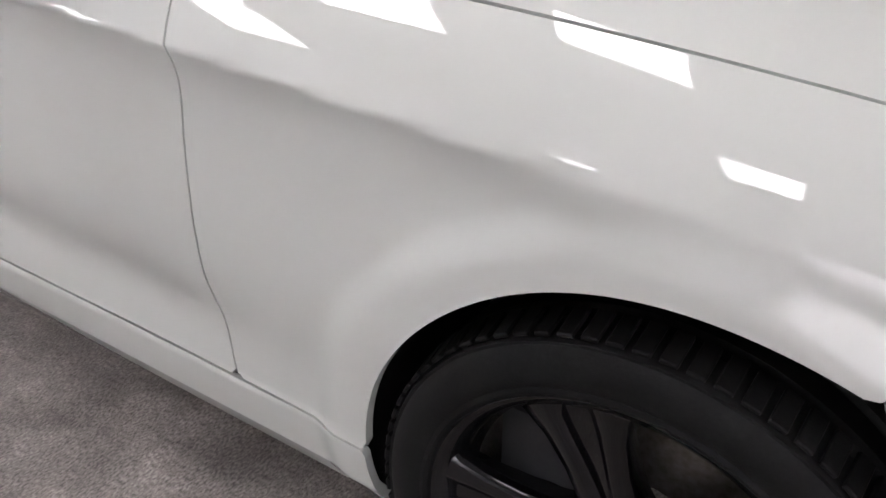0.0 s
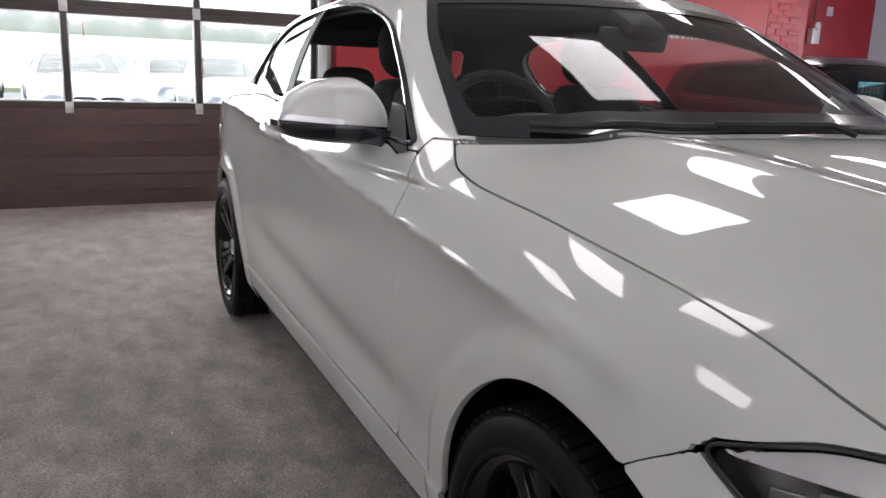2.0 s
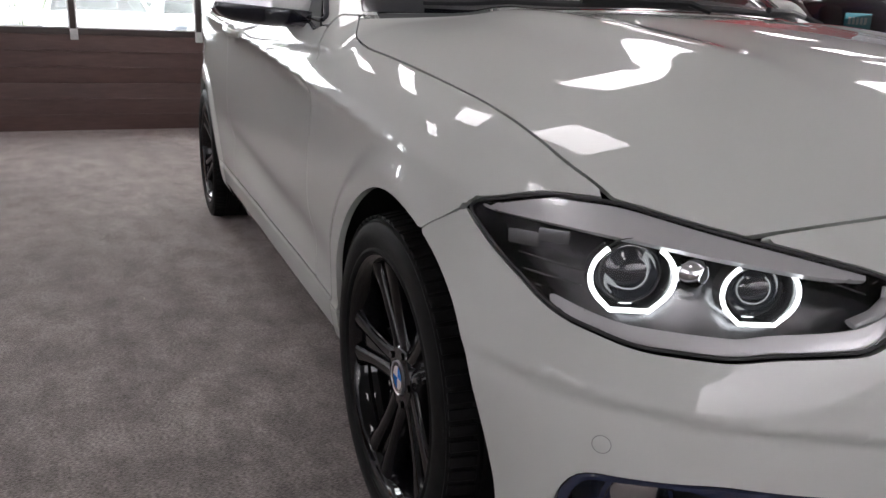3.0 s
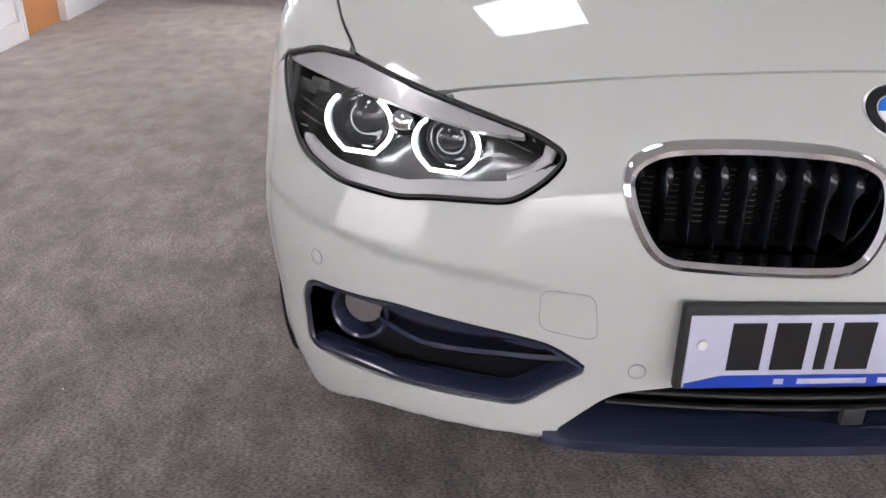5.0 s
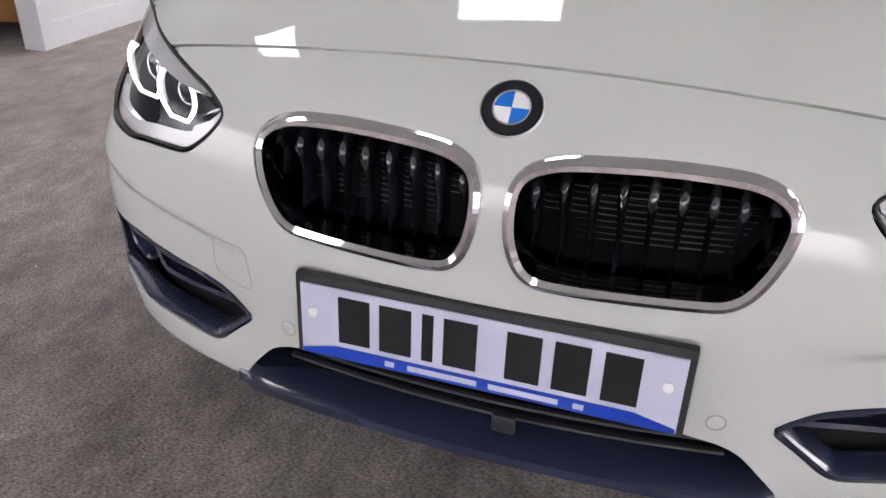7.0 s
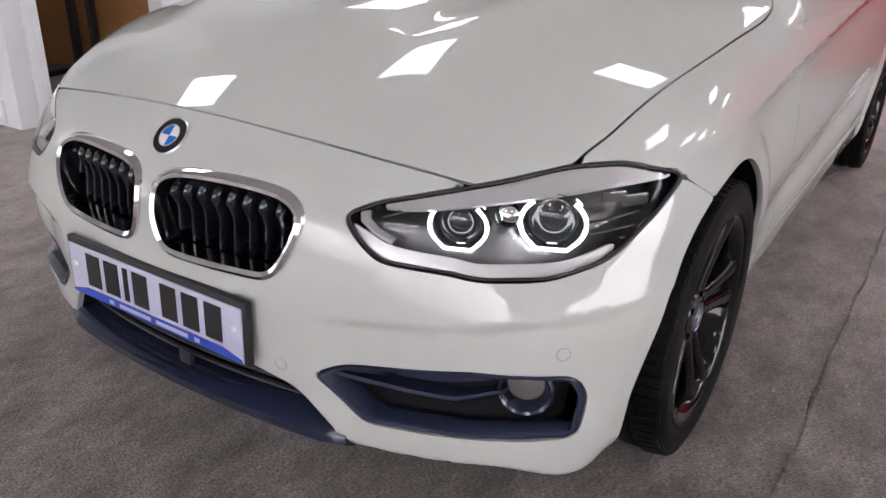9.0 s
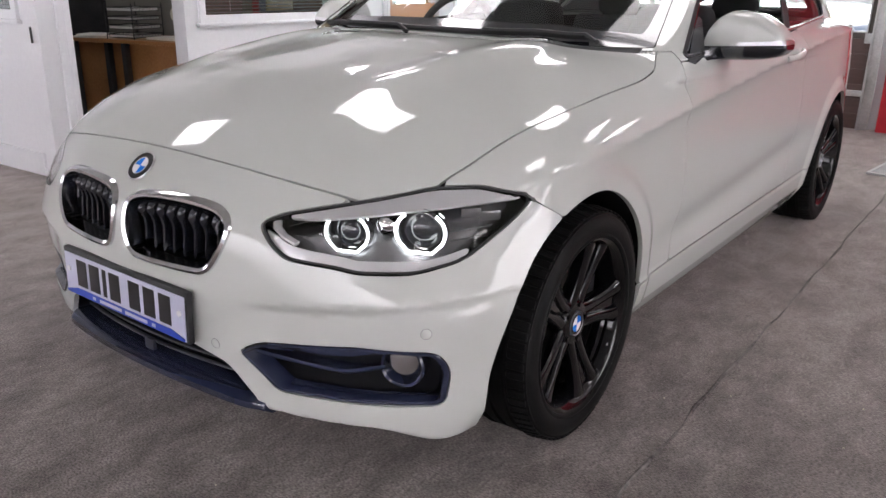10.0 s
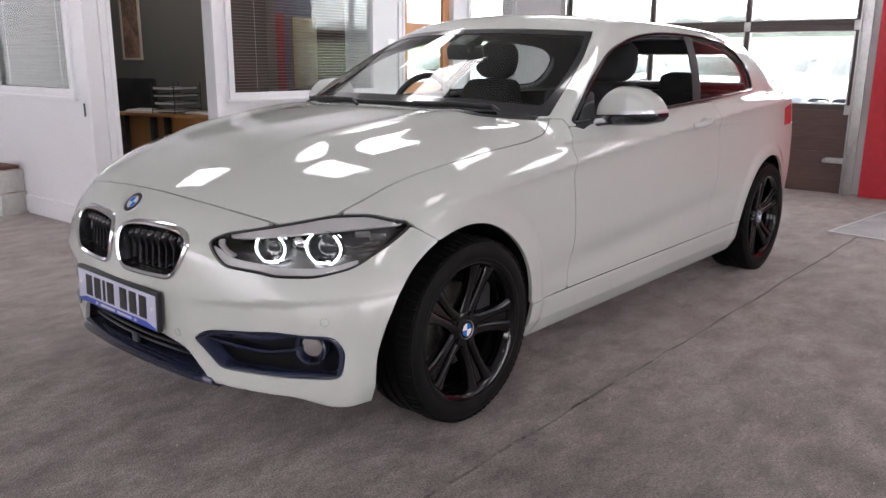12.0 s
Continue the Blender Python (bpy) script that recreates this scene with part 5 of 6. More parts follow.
hp, hq = nets(grip, (-1.87, 0.84, 0.86), (-1.58, 0.93, 0.98), (80, 30, 40))
ht = np.concatenate([hq[:, [0, 1, 2]], hq[:, [0, 2, 3]]])
grip_me = sheet_mesh(hp, ht, PAINT, 0.002, grip)
for s in (1, -1):
    h = part("door_handle", grip_me if s > 0 else flipped(grip_me), None, doors[s], "white door handle")
cup = spin_bm([(0.045, 0.004), (0.040, 0.0015), (0.0005, 0.001)], 32, "Y")
cup_me = mesh_of(cup, PAINT)
cup_me.transform(Matrix.Translation((-1.725, on_side(-1.725, 0.905)[0] - 0.001, 0.908)) @ Matrix.Diagonal((1.3, 1, 0.75, 1)))
for s in (1, -1):
    m2 = cup_me
    if s < 0:
        m2 = cup_me.copy()
        m2.transform(MIRROR)
        m2.flip_normals()
    part("handle_cup", m2, None, doors[s])

# wipers resting on the scuttle
for ya, yb, lift in ((-0.60, -0.02, 0.014), (-0.05, 0.56, 0.014)):
    pts = []
    for y in np.linspace(ya, yb, 14):
        x = -0.315 - 0.62 * y * y
        pts.append((x, y, on_top(x, y)[0] + lift))
    w = part("wiper", tube_bm(pts, 0.007, 6, flat=1.3), PLASTIC, car, "black wiper at rest")
    mid = pts[8]
    part("wiper_arm", tube_bm([(p[0] + 0.03, p[1], p[2] + 0.008) for p in pts[7:]] + [(pts[-1][0] + 0.05, pts[-1][1] + 0.05, pts[-1][2] - 0.01)], 0.008, 6), PLASTIC, w)

# cabin: dash, wheel, seats
CLOTH = mottled(material("black_seat_cloth", (0.016, 0.016, 0.018), 0.9), ((0.010, 0.010, 0.012), (0.024, 0.024, 0.026)), (6, 160), None, 0.3, 300)
DASH = mottled(material("dash_grey", (0.06, 0.062, 0.064), 0.6), ((0.055, 0.057, 0.06), (0.075, 0.077, 0.08)), (6, 200), None, 0.1, 500)


def dash(x, y, z):
    top = 0.955 + 0.02 * sstep(-0.45, -0.7, x) + 0.055 * np.exp(-((y + 0.37) / 0.2) ** 2) * sstep(-0.58, -0.78, x)
    v = smax(z - top, np.abs(y) - 0.70, 0.06)
    v = smax(v, -(x + 0.97 + 0.10 * (0.95 - z)), 0.08)
    return np.maximum(np.maximum(v, x + 0.40), 0.5 - z)


part("dashboard", simple_mesh(dash, (-1.1, -0.75, 0.45), (-0.35, 0.75, 1.05), (50, 80, 40), DASH), None, car, "dark grey moulded dashboard")
part("steering_wheel", tube_bm([(0.185 * math.cos(a), 0.185 * math.sin(a), 0) for a in np.linspace(0, math.tau, 40, endpoint=False)], 0.016, 10, closed=True), PLASTIC, car, "black steering wheel", pose(-1.06, -0.37, 0.955, 0, 65, 0))
part("wheel_boss", box_bm(0.12, 0.30, 0.03, 0.012), PLASTIC, car, "", pose(-1.05, -0.37, 0.95, 0, 65, 0))
part("rear_view_mirror", box_bm(0.035, 0.23, 0.065, 0.015), PLASTIC, car, "black inside mirror", pose(-1.00, 0, 1.235, 0, 12, 0))
part("sensor_cover", box_bm(0.13, 0.12, 0.05, 0.02), PLASTIC, car, "", pose(-0.99, 0, 1.275, 0, 24, 0))


def seat_back(x, y, z):
    yy, zz = y, z
    lean = x + 0.32 * (z - 0.5)
    v = smax(np.abs(lean) - 0.07 - 0.02 * (np.abs(yy) / 0.2) ** 2, np.abs(yy) - (0.245 - 0.09 * sstep(0.8, 1.1, zz)), 0.07)
    return smax(v, np.abs(zz - 0.78) - 0.32, 0.08)


def head_rest(x, y, z):
    v = np.abs(x / 0.055) ** 2.6 + np.abs(y / 0.135) ** 3 + np.abs(z / 0.105) ** 2.8
    return (v ** 0.4 - 1) * 0.06


BACK = simple_mesh(seat_back, (-0.42, -0.32, 0.4), (0.26, 0.32, 1.16), (28, 30, 36), CLOTH)
REST = simple_mesh(head_rest, (-0.1, -0.18, -0.14), (0.1, 0.18, 0.14), (16, 24, 20), CLOTH)
CUSHION = mesh_of(box_bm(0.5, 0.5, 0.16, 0.06, (0.2, 0, 0.45), 4), CLOTH)
for y in (-0.37, 0.37):
    st = part("seat", BACK, None, car, "black cloth front seat", pose(-1.50, y, 0))
    part("head_rest", REST, None, st, m=pose(-0.22, 0, 1.20, 0, -12, 0))
    part("cushion", CUSHION, None, st)
    for dy in (-0.05, 0.05):
        part("rest_rod", tube_bm([(-0.19, dy, 1.06), (-0.205, dy, 1.13)], 0.006, 8), SATIN, st)
bench = part("rear_bench", box_bm(0.16, 1.15, 0.55, 0.06, (0, 0, 0.27), 4), CLOTH, car, "black cloth rear bench", pose(-2.45, 0, 0.48, 0, -14, 0))
for y in (-0.33, 0.33):
    part("head_rest", REST, None, bench, m=pose(0.0, y, 0.61) @ Matrix.Diagonal((0.8, 0.9, 0.65, 1)))


# ---- trim and furniture of the showroom ----
def at(x, y, z=0, rz=0):
    return ROOM @ pose(x, y, z, 0, 0, rz)


WOOD_DOOR = mottled(material("orange_wood", (0.5, 0.22, 0.08), 0.4), ((0.46, 0.19, 0.06), (0.60, 0.28, 0.11)), (2, 40), (0.3, 0.5), 0.05, 80, (1, 1, 0.08))
DESK_WOOD = mottled(material("desk_veneer", (0.36, 0.17, 0.06), 0.4), ((0.28, 0.12, 0.035), (0.40, 0.19, 0.07)), (3, 60), (0.3, 0.5), 0.04, 80, (0.1, 1, 1))
SLAT = mottled(material("grey_blind_slat", (0.22, 0.235, 0.235), 0.45), ((0.12, 0.13, 0.13), (0.16, 0.17, 0.17)), (3, 30))
BOARD_RED = material("dim_red_board", (0.25, 0.03, 0.03), 0.6)

for name, bm in (("skirting_office", boxes((-1.16, -1.02 - 0.0, 0, 0.018, 0, 0.13), (-3.16, -1.16, 0, 0.018, 0, 0.13), (-5.2, -4.10, 0, 0.018, 0, 0.13))),
                 ("skirting_office_front", boxes((0, 0.018, -4.6, -0.12, 0.02, 0.15)))):
    built(name, bm, WHITE, "white painted skirting board", "baseboard", smooth=0)


def architrave(name, x0, x1, top=2.06):
    """Door lining and stepped architrave round an opening in the office side wall."""
    bm = boxes((x0 - 0.07, x0, 0.0, 0.02, 0, top + 0.07), (x1, x1 + 0.07, 0.0, 0.02, 0, top + 0.07), (x0, x1, 0.0, 0.02, top, top + 0.07),
               (x0 - 0.02, x0 + 0.012, -OW - 0.01, 0.026, 0, top), (x1 - 0.012, x1 + 0.02, -OW - 0.01, 0.026, 0, top), (x0 + 0.012, x1 - 0.012, -OW - 0.01, 0.026, top - 0.012, top + 0.02))
    built(name, bm, WHITE, "white painted door architrave", "trim", smooth=0)


architrave("trim_office_door", -1.02, -0.18)
architrave("trim_wood_door", -4.03, -3.23)
part("strike_plate", box_bm(0.003, 0.022, 0.09, 0.001), PLASTIC, tagged(thing("door_latch", "small black latch plate on the white door post", "latch", at(0.012, -0.06, 0.85)), kind=""))


def blind_window(name, w, z0, z1, m, tilt=-20, label="white framed window with grey venetian blind"):
    """A framed pane with a venetian blind behind it; the wall's face is the plane y = 0, the pane a little behind."""
    h = z1 - z0
    win = thing(name, label, "window", m, kind="structure")
    bm = boxes((-w / 2 - 0.05, w / 2 + 0.05, -0.02, 0.022, z0 - 0.055, z0), (-w / 2 - 0.05, w / 2 + 0.05, -0.02, 0.022, z1, z1 + 0.055), (-w / 2 - 0.05, -w / 2, -0.02, 0.022, z0, z1), (w / 2, w / 2 + 0.05, -0.02, 0.022, z0, z1))
    part("window_frame", bm, WHITE, win, "white painted frame", smooth=0)
    part("window_sill", box_bm(w + 0.14, 0.04, 0.025, 0.006, (0, 0.012, z0 - 0.065)), WHITE, win)
    p = part("pane", box_bm(w, 0.005, h, 0, (0, -0.015, (z0 + z1) / 2)), PANE, win)
    p.visible_shadow = False
    slats = bmesh.new()
    n = int(h / 0.024)
    for k in range(n):
        z = z0 + 0.012 + k * h / n
        r = Matrix.Translation((0, -0.055, z)) @ Matrix.Rotation(radians(tilt), 4, "X")
        v = [slats.verts.new(r @ Vector(q)) for q in ((-w / 2 + 0.005, -0.0125, 0), (w / 2 - 0.005, -0.0125, 0), (w / 2 - 0.005, 0, 0.002), (-w / 2 + 0.005, 0, 0.002), (w / 2 - 0.005, 0.0125, 0), (-w / 2 + 0.005, 0.0125, 0))]
        slats.faces.new((v[0], v[1], v[2], v[3]))
        slats.faces.new((v[3], v[2], v[4], v[5]))
    tagged(part("blind", slats, SLAT, win, "grey slatted venetian blind"), kind="stuff")
    for x in (-w * 0.33, w * 0.33):
        part("blind_cord", tube_bm([(x, -0.04, z0 + 0.02), (x, -0.04, z1)], 0.0015, 5), WHITE, win)
    return win


blind_window("window_1", 1.60, 0.935, 1.985, at(-1.99, 0), -12)
blind_window("window_2", 0.84, 0.935, 1.915, at(-4.765, 0))
blind_window("window_3", 1.24, 0.985, 1.965, at(0, -0.845, 0, -90), -58)


# boards and shelves dimly seen behind the first blind
def display_board(x, y, w, z0, z1, mat, label):
    t = thing("display_board", label, "board", at(x, y))
    part("sheet", box_bm(w, 0.02, z1 - z0, 0.003, (0, 0, (z0 + z1) / 2)), mat, t)
    part("board_foot", box_bm(w * 0.8, 0.25, max(z0, 0.03), 0.004, (0, 0, max(z0, 0.03) / 2)), PLASTIC, t)


display_board(-2.45, -0.55, 0.30, 0.92, 1.58, mottled(material("cork_board", (0.45, 0.35, 0.2), 0.7), ((0.42, 0.32, 0.18), (0.5, 0.4, 0.25)), (8, 60)), "pale cork board standing in the office")
display_board(-2.08, -0.50, 0.16, 0.8, 1.6, BOARD_RED, "dim red display board in the office")
display_board(-2.2, -1.35, 0.9, 0.3, 1.95, material("brown_board", (0.16, 0.07, 0.05), 0.6), "brown panelled screen in the office")
display_board(-2.65, -0.95, 0.5, 0.7, 1.8, material("dim_blue_board", (0.12, 0.12, 0.16), 0.6), "dim blue grey display board in the office")


# wooden door with glazed upper half, beside the blinds
def wood_door():
    d = thing("door_2", "orange wooden door with two glazed panels, closed", "door", at(-3.63, -0.05), kind="structure")
    w, h = 0.77, 2.03
    bm = boxes((-w / 2, -w / 2 + 0.10, -0.02, 0.02, 0, h), (w / 2 - 0.10, w / 2, -0.02, 0.02, 0, h), (-w / 2 + 0.10, w / 2 - 0.10, -0.02, 0.02, 0, 0.98), (-w / 2 + 0.10, w / 2 - 0.10, -0.02, 0.02, 1.42, 1.56), (-w / 2 + 0.10, w / 2 - 0.10, -0.02, 0.02, 1.92, h))
    part("leaf", bm, WOOD_DOOR, d, smooth=0)
    for z0, z1 in ((0.98, 1.42), (1.56, 1.92)):
        p = part("pane", box_bm(w - 0.2, 0.006, z1 - z0, 0, (0, 0, (z0 + z1) / 2)), PANE, d)
        p.visible_shadow = False
    hd = tube_bm([(-0.33, 0.02, 1.0), (-0.33, 0.06, 1.0), (-0.22, 0.062, 1.0)], 0.009, 8)
    spin_bm([(0.022, 0.02), (0.022, 0.03), (0.0005, 0.032)], 16, "Y", at=(-0.33, 0, 1.0), bm=hd)
    part("door_handle", hd, SATIN, d, "satin metal lever handle")


wood_door()
sw = thing("light_switch", "white light switch on the office wall", "switch", at(-3.06, 0, 1.34))
part("plate", box_bm(0.086, 0.010, 0.086, 0.003, (0, 0.006, 0)), BADGE_WHITE, sw)
part("rocker", box_bm(0.02, 0.008, 0.03, 0.002, (0, 0.013, 0)), BADGE_WHITE, sw)


# office desk with letter trays, papers and a fan
def desk():
    d = thing("desk", "orange-brown office desk with black metal legs", "desk", at(-1.22, -0.74, 0, 12))
    part("desktop", box_bm(0.55, 1.1, 0.026, 0.004, (0, 0, 0.735)), DESK_WOOD, d)
    part("modesty_panel", box_bm(0.02, 1.0, 0.62, 0.003, (0.17, 0, 0.41)), DESK_WOOD, d)
    part("end_panel", box_bm(0.40, 0.02, 0.62, 0.003, (-0.05, 0.49, 0.41)), DESK_WOOD, d)
    for y in (-0.47, -0.14, 0.02):
        part("leg", box_bm(0.05, 0.04, 0.70, 0.004, (0.22, y, 0.372)), PLASTIC, d)
        part("leg_foot", box_bm(0.5, 0.045, 0.03, 0.004, (-0.03, y, 0.016)), PLASTIC, d)


desk()


def letter_tray():
    t = thing("letter_tray", "stack of black wire letter trays full of papers", "tray", at(-1.14, -0.72, 0.749, 14))
    for k in range(4):
        z = 0.008 + k * 0.062
        bm = tube_bm([(-0.16, -0.12, z + 0.025), (0.16, -0.12, z + 0.025), (0.16, 0.12, z + 0.025), (-0.16, 0.12, z + 0.025)], 0.003, 6, closed=True)
        for j in range(9):
            x = -0.14 + j * 0.035
            tube_bm([(x, -0.12, z + 0.025), (x, -0.115, z), (x, 0.115, z), (x, 0.12, z + 0.025)], 0.0018, 4, bm=bm)
        part("tray", bm, PLASTIC, t)
        part("paper_stack", box_bm(0.29, 0.21, 0.012 + 0.006 * (k % 2), 0.001, (0.004 * k, 0.003, z + 0.012)), material("paper", (0.6, 0.6, 0.58), 0.8), t)
    for sx in (-1, 1):
        for sy in (-1, 1):
            part("post", tube_bm([(sx * 0.16, sy * 0.12, 0), (sx * 0.16, sy * 0.12, 0.25)], 0.004, 6), PLASTIC, t)


letter_tray()
for x, y, rz in ((-1.10, -1.08, 20), (-1.22, -0.40, 8), (-1.02, -0.98, 28)):
    t = thing("paper_pile", "loose pile of white papers on the desk", "papers", at(x, y, 0.7485, rz))
    for k in range(3):
        part("leaf", box_bm(0.21, 0.297, 0.006, 0.001, (0.004 * k, 0, 0.003 + 0.0061 * k)), material("paper_sheet", (0.7, 0.69, 0.66), 0.8), t, m=pose(0, 0, 0, 0, 0, 4 * k))
fan = thing("desk_fan", "cream desk fan with a round wire guard", "fan", at(-1.38, -0.50, 0.749, 70))
part("foot", spin_bm([(0.09, 0.0), (0.09, 0.012), (0.03, 0.025), (0.012, 0.03), (0.012, 0.10)], 24), material("cream_plastic", (0.55, 0.5, 0.4), 0.45), fan)
part("motor", spin_bm([(0.04, -0.06), (0.045, 0.0), (0.03, 0.03)], 20, "Y", at=(0, 0, 0.17)), material("cream_motor", (0.5, 0.46, 0.36), 0.45), fan)
guard = bmesh.new()
for r in (0.03, 0.055, 0.08, 0.105):
    tube_bm([(r * math.cos(a), 0.05, 0.17 + r * math.sin(a)) for a in np.linspace(0, math.tau, 28, endpoint=False)], 0.0015, 4, bm=guard, closed=True)
for a in np.linspace(0, math.tau, 20, endpoint=False):
    tube_bm([(0.02 * math.cos(a), 0.055, 0.17 + 0.02 * math.sin(a)), (0.115 * math.cos(a), 0.03, 0.17 + 0.115 * math.sin(a))], 0.0013, 4, bm=guard)
part("guard", guard, material("cream_wire", (0.6, 0.56, 0.46), 0.4), fan)
for k in range(4):
    a = k * math.pi / 2
    part("fan_blade", box_bm(0.075, 0.006, 0.055, 0.002, (0.055, 0.02, 0)), material("cream_blade", (0.55, 0.52, 0.44), 0.4), fan, m=Matrix.Translation((0, 0, 0.17)) @ Matrix.Rotation(a, 4, "Y") @ Matrix.Rotation(0.4, 4, "X"))

# office chair behind the desk, and a framed print
ch = thing("office_chair", "black padded office chair behind the desk", "chair", at(-1.25, -1.75, 0, 30))
part("seat", box_bm(0.46, 0.46, 0.08, 0.03, (0, 0, 0.47), 3), CLOTH, ch)
part("backrest", box_bm(0.07, 0.42, 0.46, 0.03, (-0.22, 0, 0.78), 3), CLOTH, ch)
part("stem", spin_bm([(0.03, 0.08), (0.03, 0.43)], 16), PLASTIC, ch)
for k in range(5):
    a = k * math.tau / 5
    leg = part("leg", box_bm(0.28, 0.035, 0.03, 0.008, (0.15, 0, 0.075)), PLASTIC, ch, m=Matrix.Rotation(a, 4, "Z"))
    part("castor", spin_bm([(0.028, -0.015), (0.03, 0.0), (0.028, 0.015)], 14, "Y", at=(0.27, 0, 0.03)), PLASTIC, leg)
pic = thing("framed_print", "framed print in brown tones on the office wall", "picture", at(-1.615, -2.13, 1.50))
part("frame", boxes((0, 0.02, -0.17, -0.15, -0.32, 0.32), (0, 0.02, 0.15, 0.17, -0.32, 0.32), (0, 0.02, -0.15, 0.15, -0.32, -0.30), (0, 0.02, -0.15, 0.15, 0.30, 0.32)), material("cream_frame", (0.62, 0.56, 0.45), 0.4), pic, smooth=0)
part("print", box_bm(0.006, 0.30, 0.60, 0, (0.006, 0, 0)), mottled(material("brown_print", (0.25, 0.15, 0.1), 0.5), ((0.10, 0.06, 0.045), (0.38, 0.24, 0.16)), (5, 20), contrast=0.3), pic, smooth=0)

# boxes by the front partition
for k, (y, z, c, r) in enumerate(((-1.27, 0.0, (0.62, 0.6, 0.58), 8), (-1.29, 0.175, (0.60, 0.58, 0.56), 3))):
    b = thing("carton", "white printed cardboard carton with red and black marks", "box", at(0.125, y, z, r))
    part("body", box_bm(0.22, 0.34, 0.17, 0.004, (0, 0, 0.0855)), mottled(material("white_carton", c, 0.6), ((0.5, 0.48, 0.46), (0.66, 0.64, 0.62)), (3, 30)), b)
    for j in range(5):
        part("mark", box_bm(0.002, 0.035 + 0.02 * (j % 2), 0.022, 0, (0.111, -0.12 + j * 0.058, 0.05 + 0.045 * (j % 3))), BOARD_RED if j % 2 else PLASTIC, b, smooth=0)
    part("flap_tape", box_bm(0.05, 0.342, 0.002, 0, (0, 0, 0.1715)), material("brown_tape", (0.4, 0.28, 0.15), 0.4), b, smooth=0)
lid = thing("red_folder", "dull red folder lying on the cartons", "folder", at(0.125, -1.30, 0.3485, 5))
part("cover", box_bm(0.2, 0.28, 0.028, 0.004, (0, 0, 0.014)), material("dull_red", (0.14, 0.06, 0.045), 0.6), lid)

# pale mat by the red wall, a carpet seam and small crumbs on the floor
mat_ = thing("floor_mat", "pale grey ribbed entrance mat on the carpet", "mat", at(-3.98, 4.785, 0.0, -9))
part("pad", box_bm(1.5, 1.3, 0.010, 0.004, (0, 0, 0.006)), mottled(material("pale_mat", (0.34, 0.33, 0.34), 0.95), ((0.27, 0.26, 0.27), (0.40, 0.39, 0.40)), (3, 140), None, 0.6, 300), mat_)
part("mat_edge", boxes((-0.77, -0.75, -0.67, 0.67, 0, 0.013), (0.75, 0.77, -0.67, 0.67, 0, 0.013), (-0.75, 0.75, -0.67, -0.65, 0, 0.013), (-0.75, 0.75, 0.65, 0.67, 0, 0.013)), material("mat_edging", (0.45, 0.45, 0.46), 0.7), mat_, smooth=0)
SEAM = mottled(material("worn_carpet_seam", (0.16, 0.15, 0.14), 0.95), ((0.05, 0.045, 0.042), (0.22, 0.2, 0.19)), (5, 60), None, 0.6, 200)
seam_bm = bmesh.new()
rng = random.Random(4)
pts = [(-3.3 + k * 0.12, 4.21 + rng.uniform(-0.006, 0.006) - 0.006 * k, 0.0012) for k in range(48)]
tube_bm(pts, [0.0035 + rng.uniform(-0.001, 0.0035) for _ in pts], 5, seam_bm, flat=0.5)
built("floor_seam", seam_bm, SEAM, "frayed seam between two carpet widths", "trim")
ruck = bmesh.new()
for k in range(4):
    x0, y0 = -2.0 + 0.17 * k, 3.72 + 0.13 * math.sin(k * 2.1)
    tube_bm([(x0 + 0.06 * j, y0 + 0.02 * math.sin(j * 1.3 + k), 0.0015) for j in range(5)], [0.002, 0.006, 0.008, 0.006, 0.002], 6, ruck, flat=0.6)
built("floor_ruck", ruck, CARPET, "small rucks in the worn carpet", "trim")
crumbs = bmesh.new()
for k in range(140):
    x, y = rng.uniform(-4.5, 2.6), rng.uniform(-1.5, 6)
    bmesh.ops.create_icosphere(crumbs, subdivisions=1, radius=rng.uniform(0.0015, 0.0035), matrix=Matrix.Translation((x, y, 0.002)))
tagged(part("crumb", crumbs, material("pale_crumb", (0.55, 0.5, 0.4), 0.8), None, "pale crumbs and lint on the carpet", ROOM), "pale crumbs and lint on the carpet", "crumbs", "", "stuff")

# red wall: sign as plain pale bars, brick pier, meter box, socket
sign = thing("wall_sign", "pale lettering on the red wall, drawn as plain bars", "sign", at(ROLL_X + 0.062, 7.79, 1.637))
SIGN_WHITE = material("sign_white", (0.6, 0.58, 0.58), 0.5)
x = -1.0
for k in range(24):
    w = (0.045, 0.06, 0.05, 0.03)[k % 4]
    h = (0.065, 0.075, 0.065, 0.10)[(k * 3) % 4]
    part("bar", box_bm(0.004, w, h, 0.001, (0.002, x, h / 2 - 0.03)), SIGN_WHITE, sign, smooth=0)
    x += w + 0.028
emb = part("flourish", tube_bm([(0.003, 0.15 + 0.32 * t, 0.42 + 0.16 * math.sin(3 * t)) for t in np.linspace(0, 1, 12)], [0.004 + 0.02 * math.sin(math.pi * t) for t in np.linspace(0, 1, 12)], 6), SIGN_WHITE, sign)
pier = built("brick_pier", boxes((ROLL_X - 0.5, ROLL_X + 0.06, 9.14, 9.80, 0, CEIL)), RED, "red painted brick pier", "pier", smooth=0)
BRICK = mesh_of(box_bm(0.012, 0.205, 0.062, 0.006), RED)
for row in range(34):
    for c in range(3):
        y = 9.27 + c * 0.215 - (0.1 if row % 2 else 0)
        if 9.24 < y < 9.70:
            ob = new("brick", BRICK)
            ob.parent = pier
            ob.matrix_basis = pose(ROLL_X + 0.063, y, 0.04 + row * 0.075)
meter = thing("meter_box", "white electrical box with a round dial on the wall", "meter", at(ROLL_X - 0.498, 10.62, 1.80))
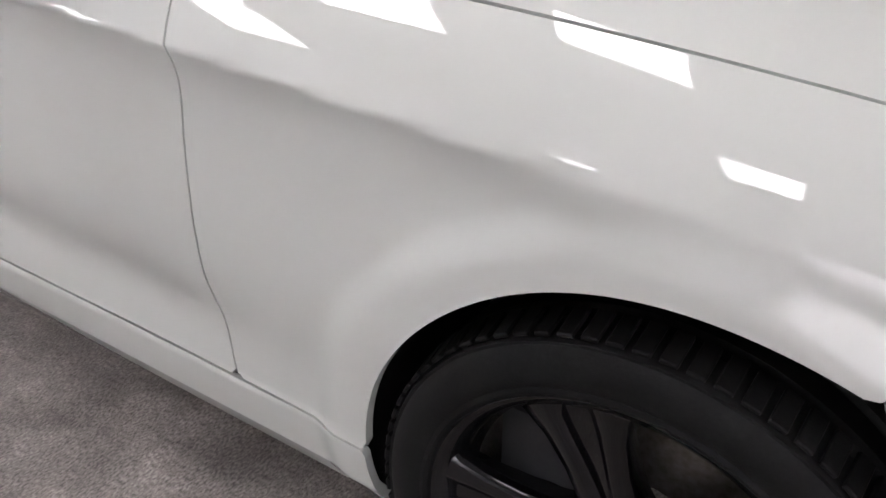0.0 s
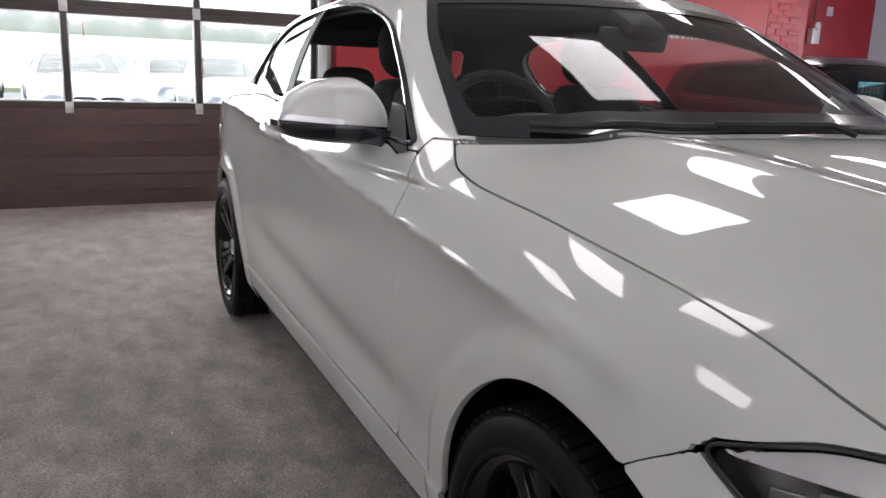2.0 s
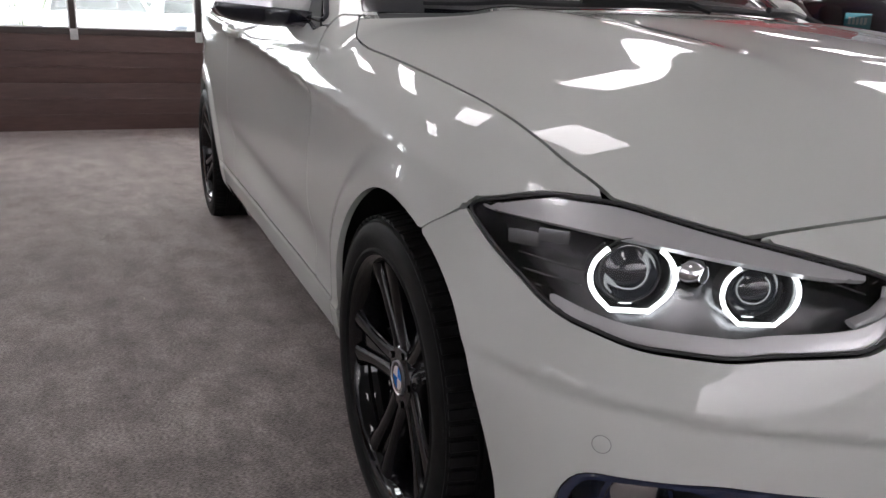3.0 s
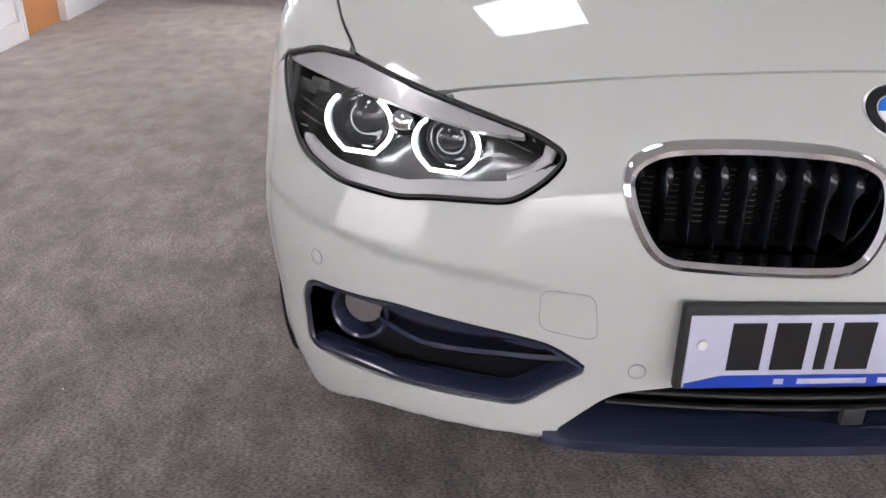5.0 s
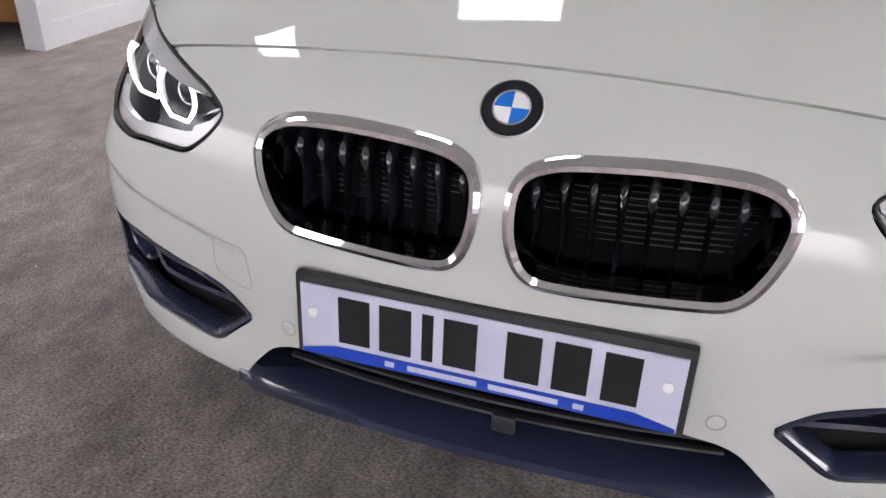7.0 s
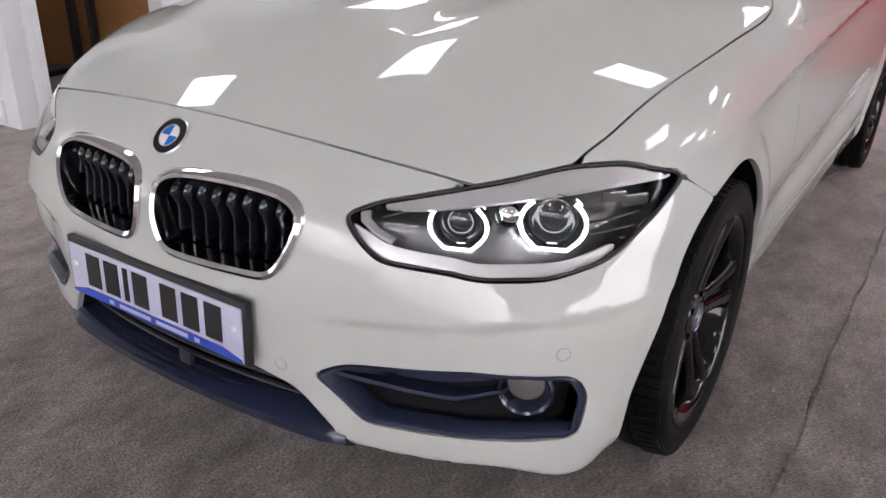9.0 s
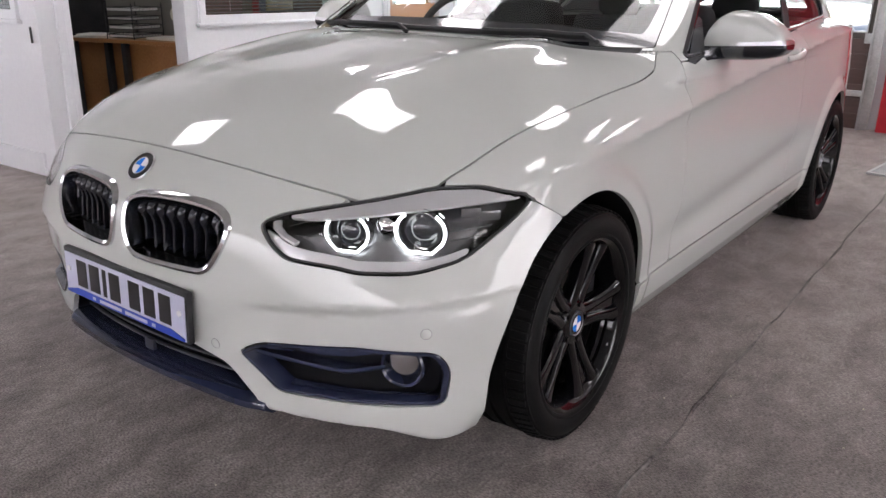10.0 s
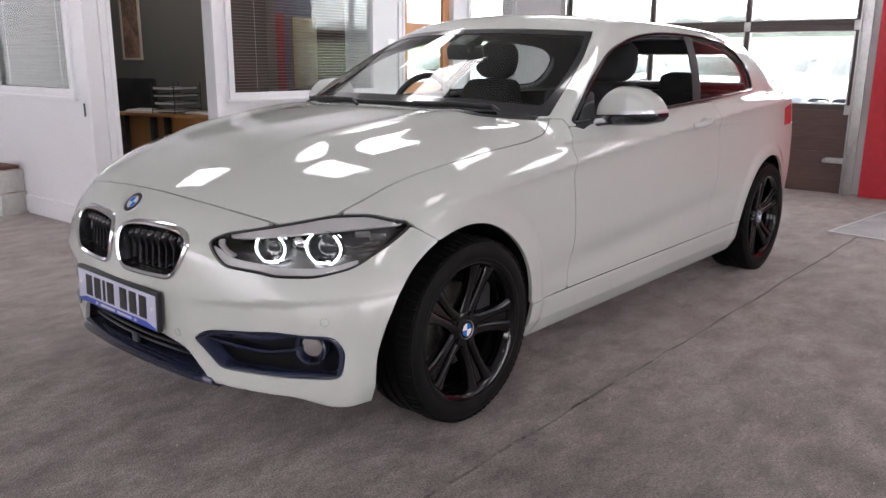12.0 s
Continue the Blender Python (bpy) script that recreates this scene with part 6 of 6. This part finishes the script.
part("box", box_bm(0.08, 0.15, 0.20, 0.008, (0.04, 0, 0)), BADGE_WHITE, meter)
part("dial", spin_bm([(0.05, 0.08), (0.048, 0.10), (0.0005, 0.104)], 24, "X", at=(0, 0, 0.13)), BADGE_WHITE, meter)
part("cable", tube_bm([(0.02, 0, 0.2), (0.02, 0.01, 0.5), (0.02, 0.05, 0.8), (0.02, 0.3, 0.86)], 0.008, 6), PLASTIC, meter)
sock = thing("wall_socket", "white surface socket on the red wall", "socket", at(ROLL_X - 0.498, 10.9, 2.13))
part("plate", box_bm(0.04, 0.09, 0.12, 0.006, (0.02, 0, 0)), BADGE_WHITE, sock)


# ---- other cars: a coarse skin of the same kind of body, for the ones parked further off ----
PP, PQ = nets(skin, (-3.62, -0.95, 0.13), (0.86, 0.95, 1.46), (130, 56, 40))
PT = np.concatenate([PQ[:, [0, 1, 2]], PQ[:, [0, 2, 3]]])
PA = PP.copy()
PA[:, 1] = np.abs(PP[:, 1])
PR = regions(PA)
PHOLE = np.minimum.reduce([PR["win"], PR["screen"], PR["hatch"], np.hypot(PP[:, 0] - 0.03, PP[:, 2] - 0.31) - 0.37, np.hypot(PP[:, 0] - AXLE_R, PP[:, 2] - 0.315) - 0.365])
GLASSY = np.minimum.reduce([PR["win"], PR["screen"], PR["hatch"]])
DARK_GLASS = glass("dark_car_glass", (0.6, 0.7, 0.7), 0.0, 0.5)


def far_body(mat):
    return sheet_mesh(*clip(PP, PT, -PHOLE + 0.004), mat, 0.02)


FAR_GLASS = sheet_mesh(*clip(PP, PT, GLASSY), DARK_GLASS, 0.004, lift=-0.006)
FAR_LAMP = sheet_mesh(*clip(PP, PT, PR["lamp"]), SATIN, 0.004, lift=0.002)
FAR_GRILLE = sheet_mesh(*clip(PP, PT, np.minimum(PR["grille"], PR["intake"])), GLOSS_BLACK, 0.004, lift=0.002)


def parked_car(m, me, label, group="", seats=False):
    c = thing("parked_car", label, "car", m, group)
    part("body", me, None, c)
    part("glazing", FAR_GLASS, None, c, "dark window panes")
    part("lamp_glass", FAR_LAMP, None, c, "bright head lamps")
    part("grille", FAR_GRILLE, None, c)
    for xw in (0.0, AXLE_R):
        for s in (1, -1):
            w = part("wheel", RIM_ME, None, c, "", pose(xw, s * 0.757, 0.3175) @ (Matrix.Identity(4) if s > 0 else Matrix.Rotation(math.pi, 4, "Z")))
            part("tyre", TYRE, None, w)
            part("hub", spin_bm([(0.0005, 0.06), (0.2, 0.07), (0.203, 0.05)], 24, "Y"), SATIN, w)
    if seats:
        for y in (-0.37, 0.37):
            st = part("seat", BACK, None, c, "dark front seat", pose(-1.50, y, 0))
            part("head_rest", REST, None, st, m=pose(-0.22, 0, 1.20, 0, -12, 0))
    return c


MAROON = far_body(material("black_cherry_paint", (0.02, 0.006, 0.008), 0.25, 0.2, 1.0))
PEARL = far_body(material("silver_paint", (0.5, 0.51, 0.53), 0.3, 0.4, 1.0))
CHALK = far_body(material("pale_paint", (0.72, 0.73, 0.74), 0.3, 0.0, 1.0))
COBALT = far_body(material("blue_paint", (0.01, 0.06, 0.4), 0.25, 0.2, 1.0))
dark_car = parked_car(at(-2.1, 8.05, 0, -6), MAROON, "very dark cherry hatchback parked beside the red wall", seats=True)
part("price_card", box_bm(0.01, 0.30, 0.13, 0.002, (-0.74, -0.30, 1.13)), material("teal_card", (0.05, 0.28, 0.33), 0.5), dark_car, "teal price card with plain bars")
for k in range(5):
    part("card_bar", box_bm(0.003, 0.03, 0.06, 0, (-0.733, -0.40 + k * 0.045, 1.13)), SIGN_WHITE, dark_car, smooth=0)
parked_car(at(-2.3, 10.55, 0, -5), COBALT, "bright blue hatchback parked in the showroom")

# ---- outside the roller door: rows of parked cars, hedge and trees under a pale sky ----
rng = random.Random(9)
for row, (x, n) in enumerate(((-11.6, 6), (-17.4, 7), (-24.5, 8))):
    for k in range(n):
        parked_car(at(x + rng.uniform(-0.3, 0.3), -7.5 + k * 2.45 + rng.uniform(-0.15, 0.15), -0.06, rng.uniform(-4, 4)), (CHALK, PEARL, CHALK, PEARL, PEARL)[(k * 3 + row) % 5], "pale car in a row outside", "cars in the yard")
# grass colours are washed out to paint in haze and glare
built("grass_bank", prism_bm([(-33, -0.2), (-33, 0.1), (-52, 2.6), (-60, 3.0), (-60, -0.2)], 120, "Y", -60), mottled(material("hazed_grass", (0.16, 0.24, 0.07), 0.9), ((0.24, 0.29, 0.17), (0.32, 0.36, 0.23)), (0.4, 6)), "green grass bank beyond the cars, its colour paled for haze", "ground")


swing = thing("swing_frame", "red tubular swing frame on the grass", "swing", at(-52, 4.1, 2.58, 90) @ Matrix.Scale(0.48, 4))
for s in (-1, 1):
    part("leg", tube_bm([(s * 1.1, -0.7, 0), (s * 1.0, 0, 2.2)], 0.05, 8), BOARD_RED, swing)
    part("leg", tube_bm([(s * 1.1, 0.7, 0), (s * 1.0, 0, 2.2)], 0.05, 8), BOARD_RED, swing)
part("beam", tube_bm([(-1.05, 0, 2.2), (1.05, 0, 2.2)], 0.05, 8), BOARD_RED, swing)
